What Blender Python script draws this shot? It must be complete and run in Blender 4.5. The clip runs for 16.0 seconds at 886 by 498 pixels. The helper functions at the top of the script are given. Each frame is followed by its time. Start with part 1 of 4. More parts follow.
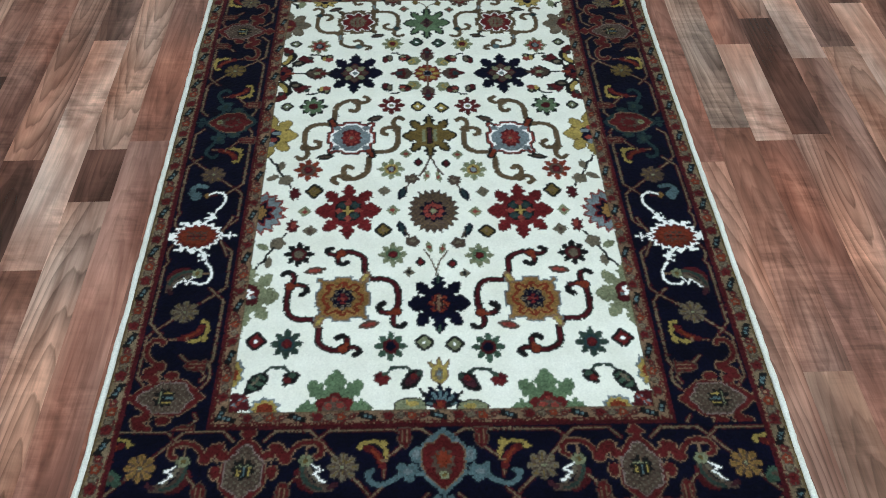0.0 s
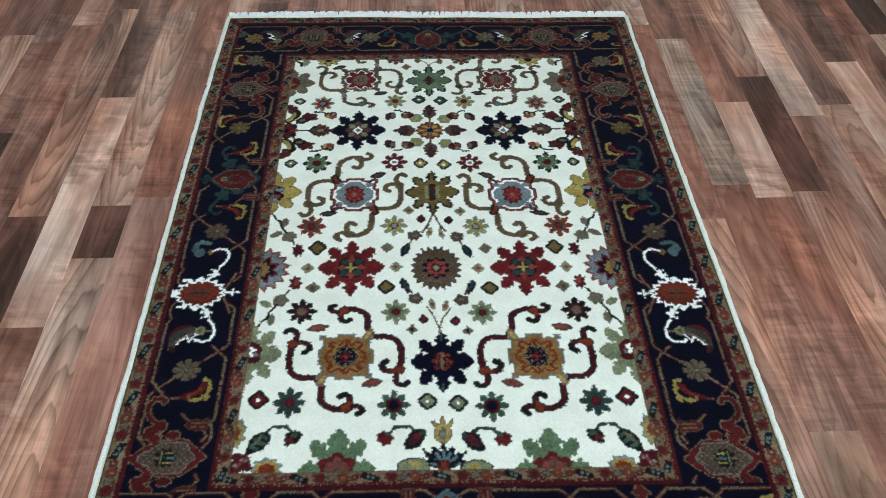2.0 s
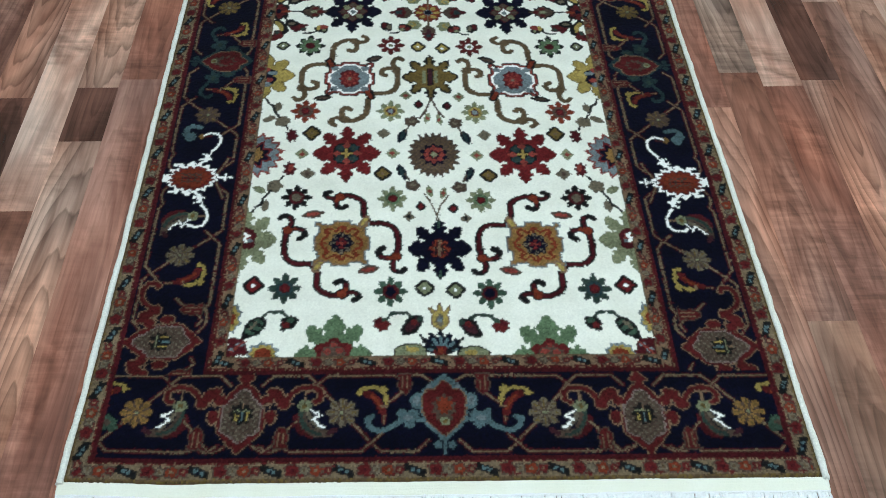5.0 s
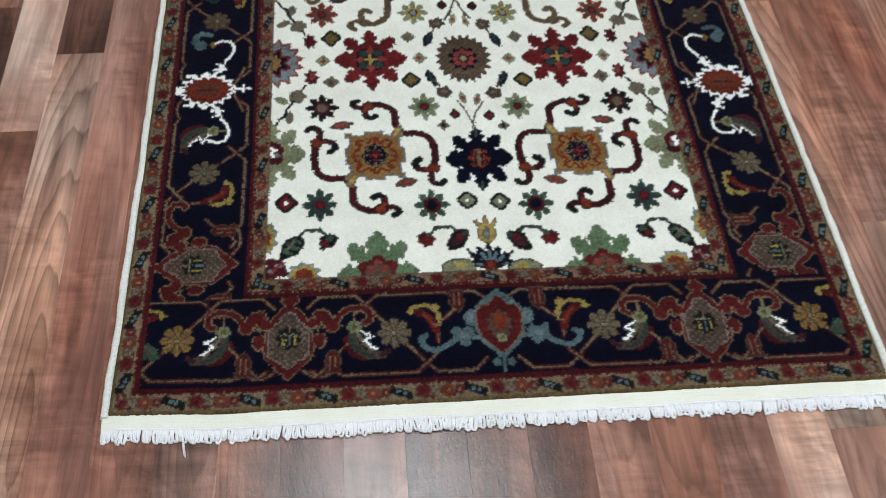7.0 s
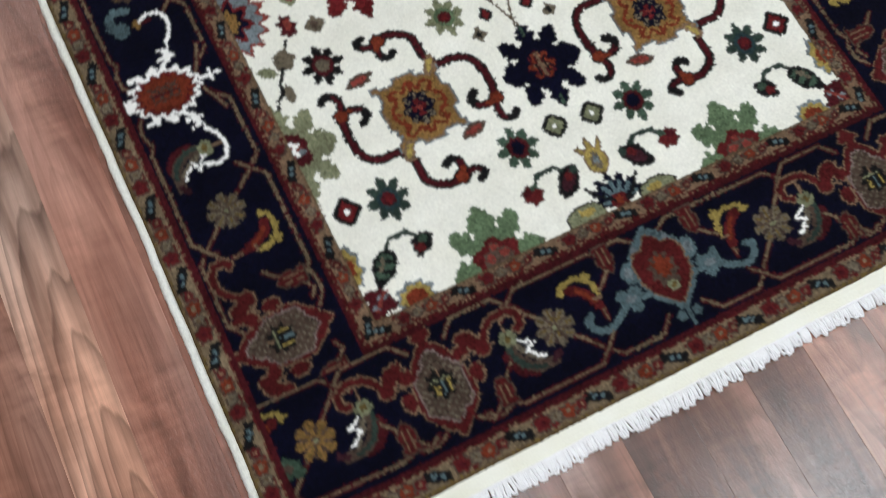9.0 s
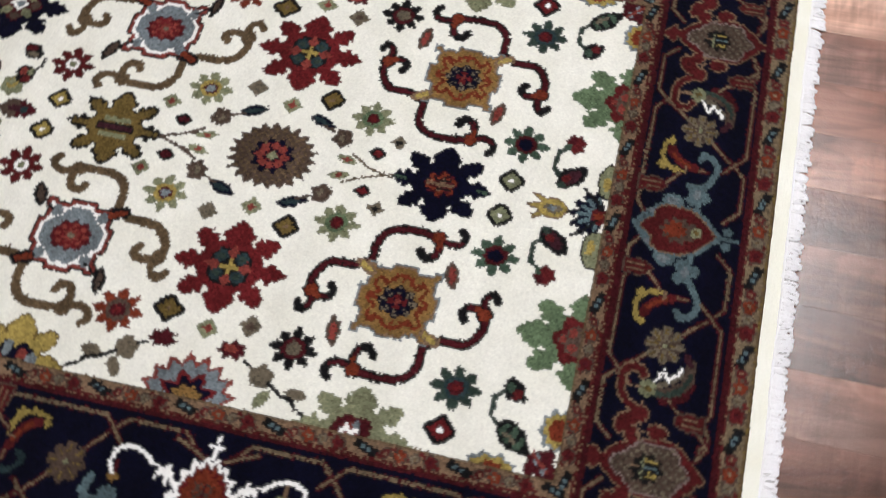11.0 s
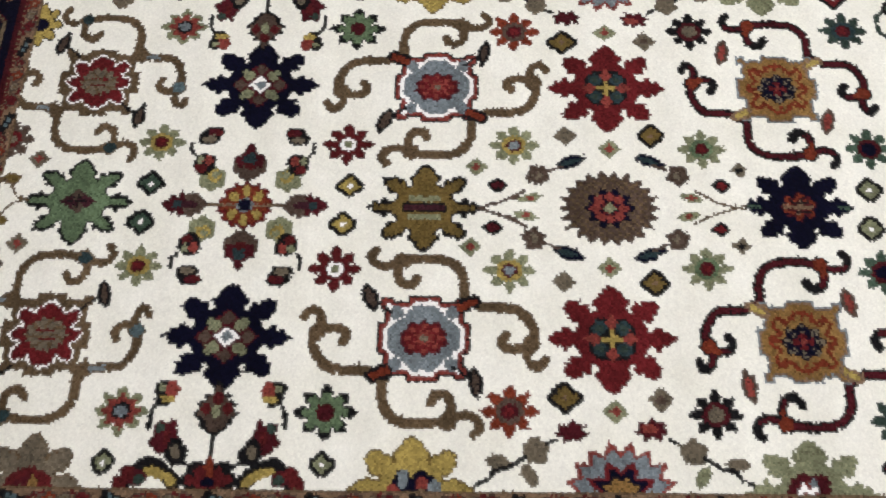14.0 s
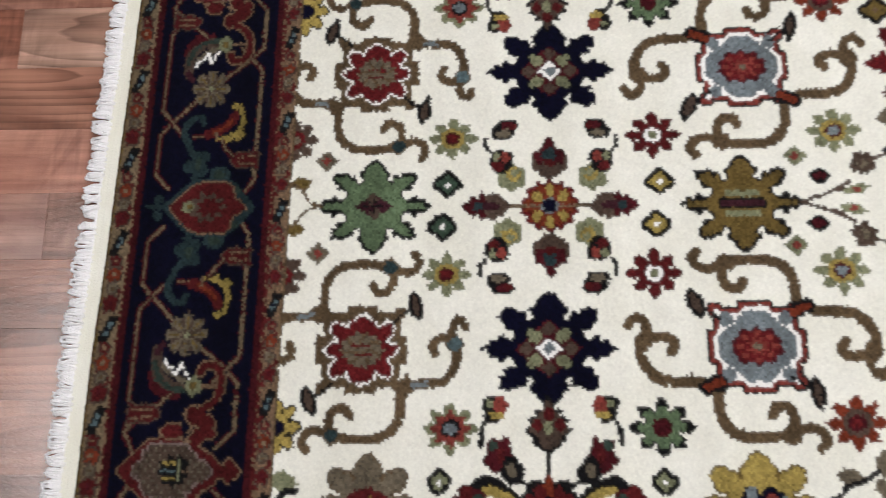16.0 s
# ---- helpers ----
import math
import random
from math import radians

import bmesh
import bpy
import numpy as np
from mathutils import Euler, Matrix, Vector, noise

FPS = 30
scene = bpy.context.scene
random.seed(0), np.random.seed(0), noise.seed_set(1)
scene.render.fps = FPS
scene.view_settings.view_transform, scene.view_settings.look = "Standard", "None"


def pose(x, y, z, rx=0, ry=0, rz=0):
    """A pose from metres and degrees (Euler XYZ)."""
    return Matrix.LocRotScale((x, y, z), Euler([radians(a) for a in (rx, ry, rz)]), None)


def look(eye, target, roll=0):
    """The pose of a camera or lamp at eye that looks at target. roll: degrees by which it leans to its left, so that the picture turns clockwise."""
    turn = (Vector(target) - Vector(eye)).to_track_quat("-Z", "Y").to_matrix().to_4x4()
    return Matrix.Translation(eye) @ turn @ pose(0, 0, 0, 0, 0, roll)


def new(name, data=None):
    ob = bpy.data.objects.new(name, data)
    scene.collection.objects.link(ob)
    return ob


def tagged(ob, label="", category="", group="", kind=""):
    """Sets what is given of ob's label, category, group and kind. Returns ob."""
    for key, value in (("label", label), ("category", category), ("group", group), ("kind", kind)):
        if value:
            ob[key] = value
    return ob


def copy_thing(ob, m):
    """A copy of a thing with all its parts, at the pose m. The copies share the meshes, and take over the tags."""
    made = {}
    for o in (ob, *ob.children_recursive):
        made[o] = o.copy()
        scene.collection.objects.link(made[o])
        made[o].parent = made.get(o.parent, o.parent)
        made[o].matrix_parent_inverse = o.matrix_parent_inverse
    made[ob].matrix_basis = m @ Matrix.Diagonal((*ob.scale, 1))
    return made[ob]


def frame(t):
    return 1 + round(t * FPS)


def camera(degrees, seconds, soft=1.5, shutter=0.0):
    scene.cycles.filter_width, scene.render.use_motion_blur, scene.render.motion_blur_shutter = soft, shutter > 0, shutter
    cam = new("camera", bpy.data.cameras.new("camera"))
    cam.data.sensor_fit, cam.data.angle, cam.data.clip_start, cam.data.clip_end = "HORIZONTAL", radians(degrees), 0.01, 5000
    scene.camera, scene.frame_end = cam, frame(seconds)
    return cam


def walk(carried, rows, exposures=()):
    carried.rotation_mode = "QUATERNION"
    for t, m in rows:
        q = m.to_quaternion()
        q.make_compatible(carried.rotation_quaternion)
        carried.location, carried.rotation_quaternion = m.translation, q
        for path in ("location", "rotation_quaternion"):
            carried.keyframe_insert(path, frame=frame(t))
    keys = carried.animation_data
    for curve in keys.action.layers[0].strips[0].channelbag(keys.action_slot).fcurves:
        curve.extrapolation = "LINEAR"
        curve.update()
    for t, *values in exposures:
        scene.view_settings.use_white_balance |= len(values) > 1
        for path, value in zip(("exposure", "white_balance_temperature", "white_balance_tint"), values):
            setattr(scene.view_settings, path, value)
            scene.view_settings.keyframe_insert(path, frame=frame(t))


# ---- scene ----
cam = camera(53.8, 16.0, soft=0.5, shutter=0.45)
PATH = [
    (0, (-0.019, -0.603, 1.355), (0.016, 0.756, -0.112), -0.3),
    (0.5, (-0.018, -0.6, 1.361), (0.015, 0.784, -0.082), -0.5),
    (1, (-0.023, -0.595, 1.367), (0.008, 0.812, -0.055), -0.5),
    (1.5, (-0.03, -0.593, 1.37), (0.002, 0.838, -0.027), -0.4),
    (2, (-0.029, -0.592, 1.37), (0.013, 0.846, -0.019), -0.1),
    (2.5, (-0.026, -0.59, 1.371), (0.019, 0.845, -0.021), -0.0),
    (3, (-0.026, -0.589, 1.368), (0.02, 0.842, -0.028), 0.1),
    (3.5, (-0.029, -0.587, 1.362), (0.022, 0.82, -0.059), 0.4),
    (4, (-0.027, -0.584, 1.353), (0.019, 0.78, -0.109), 0.3),
    (4.5, (-0.029, -0.584, 1.338), (0.016, 0.728, -0.171), 0.5),
    (4.7, (-0.032, -0.585, 1.332), (0.016, 0.706, -0.195), 0.7),
    (6.8, (-0.147, -0.571, 1.279), (-0.044, 0.579, -0.354), 1.9),
    (7, (-0.177, -0.531, 1.261), (-0.05, 0.572, -0.402), 2.5),
    (7.3, (-0.22, -0.411, 1.223), (-0.06, 0.57, -0.513), 4.4),
    (7.5, (-0.216, -0.325, 1.21), (-0.105, 0.538, -0.591), 0.5),
    (7.7, (-0.238, -0.236, 1.196), (-0.131, 0.503, -0.66), -0.9),
    (8, (-0.236, -0.193, 1.173), (-0.177, 0.471, -0.712), -5.3),
    (8.4, (-0.33, -0.094, 1.166), (-0.194, 0.474, -0.746), -3.0),
    (8.5, (-0.363, -0.108, 1.155), (-0.204, 0.5, -0.743), -4.3),
    (8.9, (-0.422, -0.042, 1.151), (-0.147, 0.506, -0.753), 0.9),
    (9, (-0.436, -0.011, 1.151), (-0.137, 0.518, -0.755), 2.8),
    (9.3, (-0.388, 0.047, 1.133), (-0.2, 0.609, -0.777), -13.5),
    (9.5, (-0.377, 0.094, 1.137), (-0.16, 0.595, -0.787), -13.3),
    (9.7, (-0.371, 0.122, 1.138), (-0.079, 0.607, -0.78), -10.9),
    (11.8, (-0.682, 0.523, 1.183), (0.203, 0.572, -0.61), -1.8),
    (12, (-0.696, 0.592, 1.182), (0.208, 0.589, -0.601), 1.1),
    (12.5, (-0.718, 0.76, 1.192), (0.21, 0.699, -0.579), 3.5),
    (13, (-0.672, 0.855, 1.181), (0.25, 0.768, -0.592), 5.3),
    (13.2, (-0.636, 0.893, 1.158), (0.281, 0.806, -0.618), 5.7),
    (13.5, (-0.543, 0.927, 1.131), (0.227, 0.884, -0.715), 3.0),
    (13.7, (-0.521, 0.961, 1.122), (0.247, 0.921, -0.724), 3.2),
    (14, (-0.486, 0.98, 1.121), (0.218, 0.989, -0.751), 0.2),
    (14.5, (-0.497, 1.077, 1.116), (0.212, 1.08, -0.754), -0.2),
    (15, (-0.5, 1.244, 1.134), (0.22, 1.213, -0.732), 1.4),
    (15.5, (-0.441, 1.311, 1.128), (0.213, 1.343, -0.762), -2.2),
    (15.7, (-0.4, 1.364, 1.116), (0.168, 1.359, -0.802), 0.8),
    (16, (-0.341, 1.341, 1.112), (0.144, 1.445, -0.825), -12.3),
]
LIGHT = [(0, -0.92, 5700, -9), (1.5, -0.89, 5680, -10), (4.7, -0.9, 5650, -12), (6.8, -0.95, 6050, -2), (8.2, -0.94, 6100, 0), (9.7, -0.92, 6400, 3), (11.8, -0.79, 6550, 8), (16, -0.77, 6600, 6)]
walk(cam, [(t, look(eye, target, roll)) for t, eye, target, roll in PATH], LIGHT)

# ---- world and lamps ----
world = bpy.data.worlds.new("room_air")
scene.world = world
world.use_nodes = True
world.node_tree.nodes["Background"].inputs[0].default_value = (0.75, 0.85, 1.0, 1)
world.node_tree.nodes["Background"].inputs[1].default_value = 0.02

CEILING = 2.6
# place, watts and turn of each unseen ceiling panel
# the first follows from floor glare; the other four are added fill lights
LAMPS = [(-0.2, 0.5, 41, 90), (2.3, -0.1, 28, 0), (1.15, -0.7, 30, 0), (-0.15, 3.0, 29, 0), (-1.9, -1.2, 26, 0)]
for lx, ly, watts, way in LAMPS:
    lamp_data = bpy.data.lights.new("unseen_panel_lamp", "AREA")
    lamp_data.shape, lamp_data.size, lamp_data.size_y = "RECTANGLE", 1.16, 0.56
    lamp_data.energy = watts
    lamp_data.color = (0.985, 1.0, 1.06)
    lamp = new("unseen_panel_lamp", lamp_data)
    lamp.matrix_world = pose(lx, ly, CEILING - 0.03, 0, 0, way)


# ---- materials ----
def lin(c):
    c /= 255
    return c / 12.92 if c <= 0.04045 else ((c + 0.055) / 1.055) ** 2.4


def rgb(r, g, b):
    return (lin(r), lin(g), lin(b), 1)


def blank(name, rough=0.8):
    m = bpy.data.materials.new(name)
    m.use_nodes = True
    nt = m.node_tree
    b = nt.nodes["Principled BSDF"]
    b.inputs["Roughness"].default_value = rough
    return m, nt, b


def node(nt, kind, **kw):
    n = nt.nodes.new(kind)
    for k, v in kw.items():
        n.inputs[k.replace("_", " ")].default_value = v
    return n


def mixer(nt, blend, fac, a, b):
    m = nt.nodes.new("ShaderNodeMix")
    m.data_type, m.blend_type = "RGBA", blend
    for sock, v in ((m.inputs[0], fac), (m.inputs[6], a), (m.inputs[7], b)):
        if isinstance(v, bpy.types.NodeSocket):
            nt.links.new(v, sock)
        else:
            sock.default_value = v
    return m.outputs[2]


def ramp(nt, src, stops):
    r = nt.nodes.new("ShaderNodeValToRGB")
    els = r.color_ramp.elements
    while len(els) < len(stops):
        els.new(0.5)
    for e, (p, c) in zip(els, stops):
        e.position, e.color = p, c
    nt.links.new(src, r.inputs[0])
    return r.outputs[0]


def grey(v):
    return (v, v, v, 1)


def wool_pile():
    """Hand-spun wool: each knot keeps the dye of its yarn, with knot-sized mottle, short fuzz and a soft sheen."""
    m, nt, bs = blank("wool_pile", 0.95)
    at = nt.nodes.new("ShaderNodeTexCoord").outputs["Object"]
    dye = nt.nodes.new("ShaderNodeAttribute")
    dye.attribute_name = "yarn"
    slow = node(nt, "ShaderNodeTexNoise", Scale=14.0, Detail=4.0)
    knot = node(nt, "ShaderNodeTexNoise", Scale=260.0, Detail=2.0, Roughness=0.6)
    fuzz = node(nt, "ShaderNodeTexNoise", Scale=900.0, Detail=3.0, Roughness=0.8)
    for n in (slow, knot, fuzz):
        nt.links.new(at, n.inputs["Vector"])
    c = mixer(nt, "MULTIPLY", 1.0, dye.outputs["Color"], ramp(nt, slow.outputs[0], [(0.3, (0.93, 0.925, 0.9, 1)), (0.65, grey(1.0))]))
    c = mixer(nt, "MULTIPLY", 1.0, c, ramp(nt, knot.outputs[0], [(0.3, grey(0.93)), (0.65, grey(1.0))]))
    nt.links.new(c, bs.inputs["Base Color"])
    bump = node(nt, "ShaderNodeBump", Strength=0.3, Distance=0.0012)
    nt.links.new(mixer(nt, "MIX", 0.5, knot.outputs[0], fuzz.outputs[0]), bump.inputs["Height"])
    nt.links.new(bump.outputs[0], bs.inputs["Normal"])
    bs.inputs["Sheen Weight"].default_value = 0.04
    bs.inputs["Sheen Roughness"].default_value = 0.5
    bs.inputs["Specular IOR Level"].default_value = 0.06
    return m


WOOL = wool_pile()
DYES = {
    "ivory": (233, 231, 221), "navy": (8, 8, 27), "madder": (89, 26, 29), "wine": (66, 20, 26), "tan": (112, 97, 77),
    "brown": (88, 72, 53), "bronze": (124, 95, 54), "yellow": (150, 131, 72), "green": (88, 105, 79), "sage": (118, 120, 94),
    "teal": (38, 52, 55), "grey_blue": (110, 118, 123), "coral": (118, 53, 47), "rust": (106, 45, 30), "black": (21, 20, 22),
    "white": (240, 238, 236), "plum": (55, 27, 34), "stone": (100, 91, 77), "pine": (60, 77, 64), "straw": (114, 92, 73),
    "umber": (74, 60, 52), "olive": (98, 81, 44), "steel": (84, 101, 106), "brick": (78, 25, 27), "forest": (46, 58, 52), "ash": (118, 103, 99),
}
YARN = {n: i for i, n in enumerate(DYES)}


def cotton(name, r, g, b, scale, deep=0.78):
    m, nt, bs = blank(name, 0.9)
    at = nt.nodes.new("ShaderNodeTexCoord").outputs["Object"]
    n1 = node(nt, "ShaderNodeTexNoise", Scale=scale, Detail=3.0)
    n2 = node(nt, "ShaderNodeTexNoise", Scale=14.0, Detail=2.0)
    nt.links.new(at, n1.inputs["Vector"])
    nt.links.new(at, n2.inputs["Vector"])
    c = mixer(nt, "MULTIPLY", 1.0, rgb(r, g, b), ramp(nt, n1.outputs[0], [(0.3, grey(deep)), (0.65, grey(1.0))]))
    c = mixer(nt, "MULTIPLY", 1.0, c, ramp(nt, n2.outputs[0], [(0.3, (0.95, 0.94, 0.89, 1)), (0.7, grey(1.0))]))
    nt.links.new(c, bs.inputs["Base Color"])
    bump = node(nt, "ShaderNodeBump", Strength=0.5, Distance=0.002)
    nt.links.new(n1.outputs[0], bump.inputs["Height"])
    nt.links.new(bump.outputs[0], bs.inputs["Normal"])
    bs.inputs["Sheen Weight"].default_value = 0.1
    bs.inputs["Specular IOR Level"].default_value = 0.2
    return m


BAND = cotton("cream_flatweave", 246, 244, 233, 420.0, 0.95)
SELVEDGE = cotton("cream_overcast_wool", 240, 239, 233, 300.0)
COTTON = cotton("white_cotton_cord", 252, 250, 254, 500.0, 0.9)


def laminate(name, dark, light, figure, silk=0.3):
    """Printed walnut laminate: cathedral figure, pores along the strip, silky cross figure, embossed gloss."""
    m, nt, bs = blank(name, 0.42)
    at = nt.nodes.new("ShaderNodeTexCoord").outputs["Object"]
    chance = nt.nodes.new("ShaderNodeObjectInfo").outputs["Random"]

    def vec(kind, a, b=None, c=None):
        n = nt.nodes.new("ShaderNodeVectorMath")
        n.operation = kind
        for sock, v in zip(n.inputs, (a, b, c)):
            if isinstance(v, bpy.types.NodeSocket):
                nt.links.new(v, sock)
            elif v is not None:
                sock.default_value = v
        return n.outputs[0]

    place = vec("MULTIPLY_ADD", chance, (7.3, 31.7, 3.1), at)
    factor = vec("SUBTRACT", vec("FRACTION", vec("MULTIPLY", chance, (37.7, 91.3, 53.9))), (0.5, 0.5, 0.5))

    def stretch(sx, sy, src=None):
        return vec("MULTIPLY", src or place, (sx, sy, 1))

    def cloud(sx, sy, detail, rough=0.55, warp=0.0, slant=0.0):
        n = node(nt, "ShaderNodeTexNoise", Scale=1.0, Detail=detail, Roughness=rough, Distortion=warp)
        src = place
        if slant:
            turned = nt.nodes.new("ShaderNodeVectorRotate")
            turned.rotation_type = "Z_AXIS"
            turned.inputs["Angle"].default_value = slant
            nt.links.new(place, turned.inputs["Vector"])
            src = turned.outputs[0]
        nt.links.new(stretch(sx, sy, src), n.inputs["Vector"])
        return n.outputs[0]

    heart = vec("MULTIPLY_ADD", factor, (0.09, 0.9, 0), at)
    rings = nt.nodes.new("ShaderNodeTexWave")
    rings.wave_type, rings.rings_direction, rings.wave_profile = "RINGS", "Z", "SAW"
    rings.inputs["Scale"].default_value, rings.inputs["Distortion"].default_value = 27.0, 6.5
    rings.inputs["Detail"].default_value, rings.inputs["Detail Scale"].default_value = 2.5, 0.9
    nt.links.new(stretch(1.0, 0.11, heart), rings.inputs["Vector"])
    mid = tuple((a + b) / 2 for a, b in zip(dark, light))
    c = ramp(nt, cloud(11, 2.2, 3, warp=0.6), [(0.32, rgb(*dark)), (0.5, rgb(*mid)), (0.68, rgb(*light))])
    c = mixer(nt, "MULTIPLY", 1.0, c, ramp(nt, cloud(5, 1.7, 1), [(0.35, (1.12, 0.97, 0.88, 1)), (0.65, (0.9, 0.99, 1.04, 1))]))
    fig = ramp(nt, cloud(6, 3.0, 2), [(0.34, grey(figure * 0.45)), (0.5, grey(figure))])
    c = mixer(nt, "MULTIPLY", fig, c, ramp(nt, rings.outputs[0], [(0.0, grey(1.1)), (0.45, grey(1.03)), (0.8, grey(0.74)), (0.92, grey(0.6)), (1.0, grey(0.98))]))
    c = mixer(nt, "MULTIPLY", 0.5, c, ramp(nt, cloud(230, 6, 4, 0.6), [(0.34, grey(0.74)), (0.56, grey(1.05))]))
    c = mixer(nt, "MULTIPLY", 0.6, c, ramp(nt, cloud(48, 3.2, 3, 0.55, 0.5), [(0.34, grey(0.66)), (0.6, grey(1.12))]))
    where = ramp(nt, cloud(6, 5, 1), [(0.44, grey(0.15)), (0.62, grey(1.0))])
    shimmer = mixer(nt, "MIX", 0.45, cloud(7, 24, 3, 0.55, 0.8, 0.45), cloud(6, 70, 4, 0.65, 0.3))
    c = mixer(nt, "MULTIPLY", mixer(nt, "MULTIPLY", 1.0, where, grey(silk)), c, ramp(nt, shimmer, [(0.36, grey(0.58)), (0.64, grey(1.42))]))
    nt.links.new(c, bs.inputs["Base Color"])
    emb = mixer(nt, "MIX", 0.6, cloud(330, 110, 4, 0.7), cloud(210, 150, 3, 0.65, 0.8))
    nt.links.new(ramp(nt, emb, [(0.3, grey(0.12)), (0.7, grey(0.27))]), bs.inputs["Roughness"])
    bump = node(nt, "ShaderNodeBump", Strength=0.8, Distance=0.0007)
    nt.links.new(emb, bump.inputs["Height"])
    nt.links.new(bump.outputs[0], bs.inputs["Normal"])
    bs.inputs["Specular IOR Level"].default_value = 0.65
    return m


WOODS = {
    "d": laminate("walnut_dark", (66, 44, 37), (122, 86, 75), 0.6, 0.6),
    "b": laminate("walnut_brown", (98, 68, 58), (172, 129, 113), 0.65, 0.8),
    "c": laminate("walnut_cathedral", (114, 78, 65), (202, 155, 135), 1.0, 0.6),
    "m": laminate("walnut_rose", (124, 85, 74), (196, 147, 130), 0.3, 0.85),
    "r": laminate("walnut_red", (116, 76, 64), (180, 129, 111), 0.5, 0.85),
    "s": laminate("walnut_salmon", (156, 113, 97), (238, 198, 178), 0.2, 0.9),
    "l": laminate("walnut_light", (142, 106, 91), (222, 182, 162), 1.0, 0.7),
    "g": laminate("walnut_grey", (112, 86, 74), (190, 156, 138), 0.75, 0.9),
}


def paint(name, r, g, b):
    m, nt, bs = blank(name, 0.7)
    at = nt.nodes.new("ShaderNodeTexCoord").outputs["Object"]
    n1 = node(nt, "ShaderNodeTexNoise", Scale=90.0, Detail=4.0)
    nt.links.new(at, n1.inputs["Vector"])
    nt.links.new(mixer(nt, "MULTIPLY", 1.0, rgb(r, g, b), ramp(nt, n1.outputs[0], [(0.3, grey(0.95)), (0.7, grey(1.0))])), bs.inputs["Base Color"])
    bump = node(nt, "ShaderNodeBump", Strength=0.1, Distance=0.002)
    nt.links.new(n1.outputs[0], bump.inputs["Height"])
    nt.links.new(bump.outputs[0], bs.inputs["Normal"])
    return m


WALL, CEIL, STEEL = paint("wall_paint", 205, 202, 195), paint("ceiling_paint", 225, 225, 222), paint("white_enamel", 230, 230, 230)
UNDER = paint("underlay", 60, 45, 40)
glow = bpy.data.materials.new("lamp_diffuser")
glow.use_nodes = True
gb = glow.node_tree.nodes["Principled BSDF"]
gb.inputs["Base Color"].default_value = (0.9, 0.9, 0.9, 1)
gb.inputs["Emission Color"].default_value = (0.985, 1.0, 1.06, 1)
gb.inputs["Emission Strength"].default_value = 6.0


# ---- mesh helpers ----
def box(bm, x0, x1, y0, y1, z0, z1, bevel=0.0):
    v = [bm.verts.new(p) for p in ((x0, y0, z0), (x1, y0, z0), (x1, y1, z0), (x0, y1, z0), (x0, y0, z1), (x1, y0, z1), (x1, y1, z1), (x0, y1, z1))]
    fs = [bm.faces.new([v[i] for i in q]) for q in ((3, 2, 1, 0), (4, 5, 6, 7), (0, 1, 5, 4), (1, 2, 6, 5), (2, 3, 7, 6), (3, 0, 4, 7))]
    if bevel:
        bmesh.ops.bevel(bm, geom=list({e for f in fs for e in f.edges}), offset=bevel, segments=1, affect="EDGES")


def mesh_of(name, bm, mat):
    me = bpy.data.meshes.new(name)
    bm.to_mesh(me)
    bm.free()
    me.materials.append(mat)
    return me


def part(name, bm, mat, parent, label=""):
    ob = new(name, mesh_of(name, bm, mat))
    ob.parent = parent
    return tagged(ob, label)


def slab(name, dims, mat, label, category):
    bm = bmesh.new()
    box(bm, *dims)
    return tagged(new(name, mesh_of(name, bm, mat)), label, category, kind="structure")


# ---- room shell ----
X0, X1, Y0, Y1 = -3.4, 3.4, -2.6, 4.4
slab("ceiling", (X0, X1, Y0, Y1, CEILING, CEILING + 0.1), CEIL, "plain white painted ceiling over the room", "ceiling")
slab("wall_west", (X0 - 0.12, X0, Y0, Y1, 0, CEILING), WALL, "plain off-white painted wall", "wall")
slab("wall_east", (X1, X1 + 0.12, Y0, Y1, 0, CEILING), WALL, "plain off-white painted wall", "wall")
slab("wall_south", (X0 - 0.12, X1 + 0.12, Y0 - 0.12, Y0, 0, CEILING), WALL, "plain off-white painted wall", "wall")
slab("wall_north", (X0 - 0.12, X1 + 0.12, Y1, Y1 + 0.12, 0, CEILING), WALL, "plain off-white painted wall", "wall")


def ceiling_light():
    e = tagged(new("ceiling_light"), "assumed white rectangular ceiling light panel, unseen and switched on", "lamp", "ceiling lights")
    bm = bmesh.new()
    for d in ((0.58, 0.61, -0.3, 0.3), (-0.61, -0.58, -0.3, 0.3), (-0.58, 0.58, -0.3, -0.28), (-0.58, 0.58, 0.28, 0.3)):
        box(bm, *d, -0.022, 0)
    part("frame", bm, STEEL, e)
    bm = bmesh.new()
    box(bm, -0.578, 0.578, -0.278, 0.278, -0.014, -0.002)
    part("diffuser", bm, glow, e, "glowing frosted diffuser")
    return e


panel = ceiling_light()
panel.matrix_basis = pose(*LAMPS[0][:2], CEILING, 0, 0, LAMPS[0][3])
# housings for the four added fill lamps, out of view
for lx, ly, watts, way in LAMPS[1:]:
    copy_thing(panel, pose(lx, ly, CEILING, 0, 0, way))


# ---- the rug: a chart of knots ----
K = 2.8                       # knot, mm
MID = -4.0                    # the rug's long axis, mm east of the origin
NX, NY = 435, 657
V0 = 15.0                     # near end of the pile, mm
U, V = np.meshgrid((np.arange(NX) - NX / 2 + 0.5) * K, V0 + (np.arange(NY) + 0.5) * K)
chart = np.full((NY, NX), YARN["ivory"], dtype=np.int8)
rag = np.random.RandomState(5)
UJ, VJ = U + rag.uniform(-0.5, 0.5, U.shape), V + rag.uniform(-0.5, 0.5, V.shape)


def put(mask, yarn):
    chart[mask] = YARN[yarn]


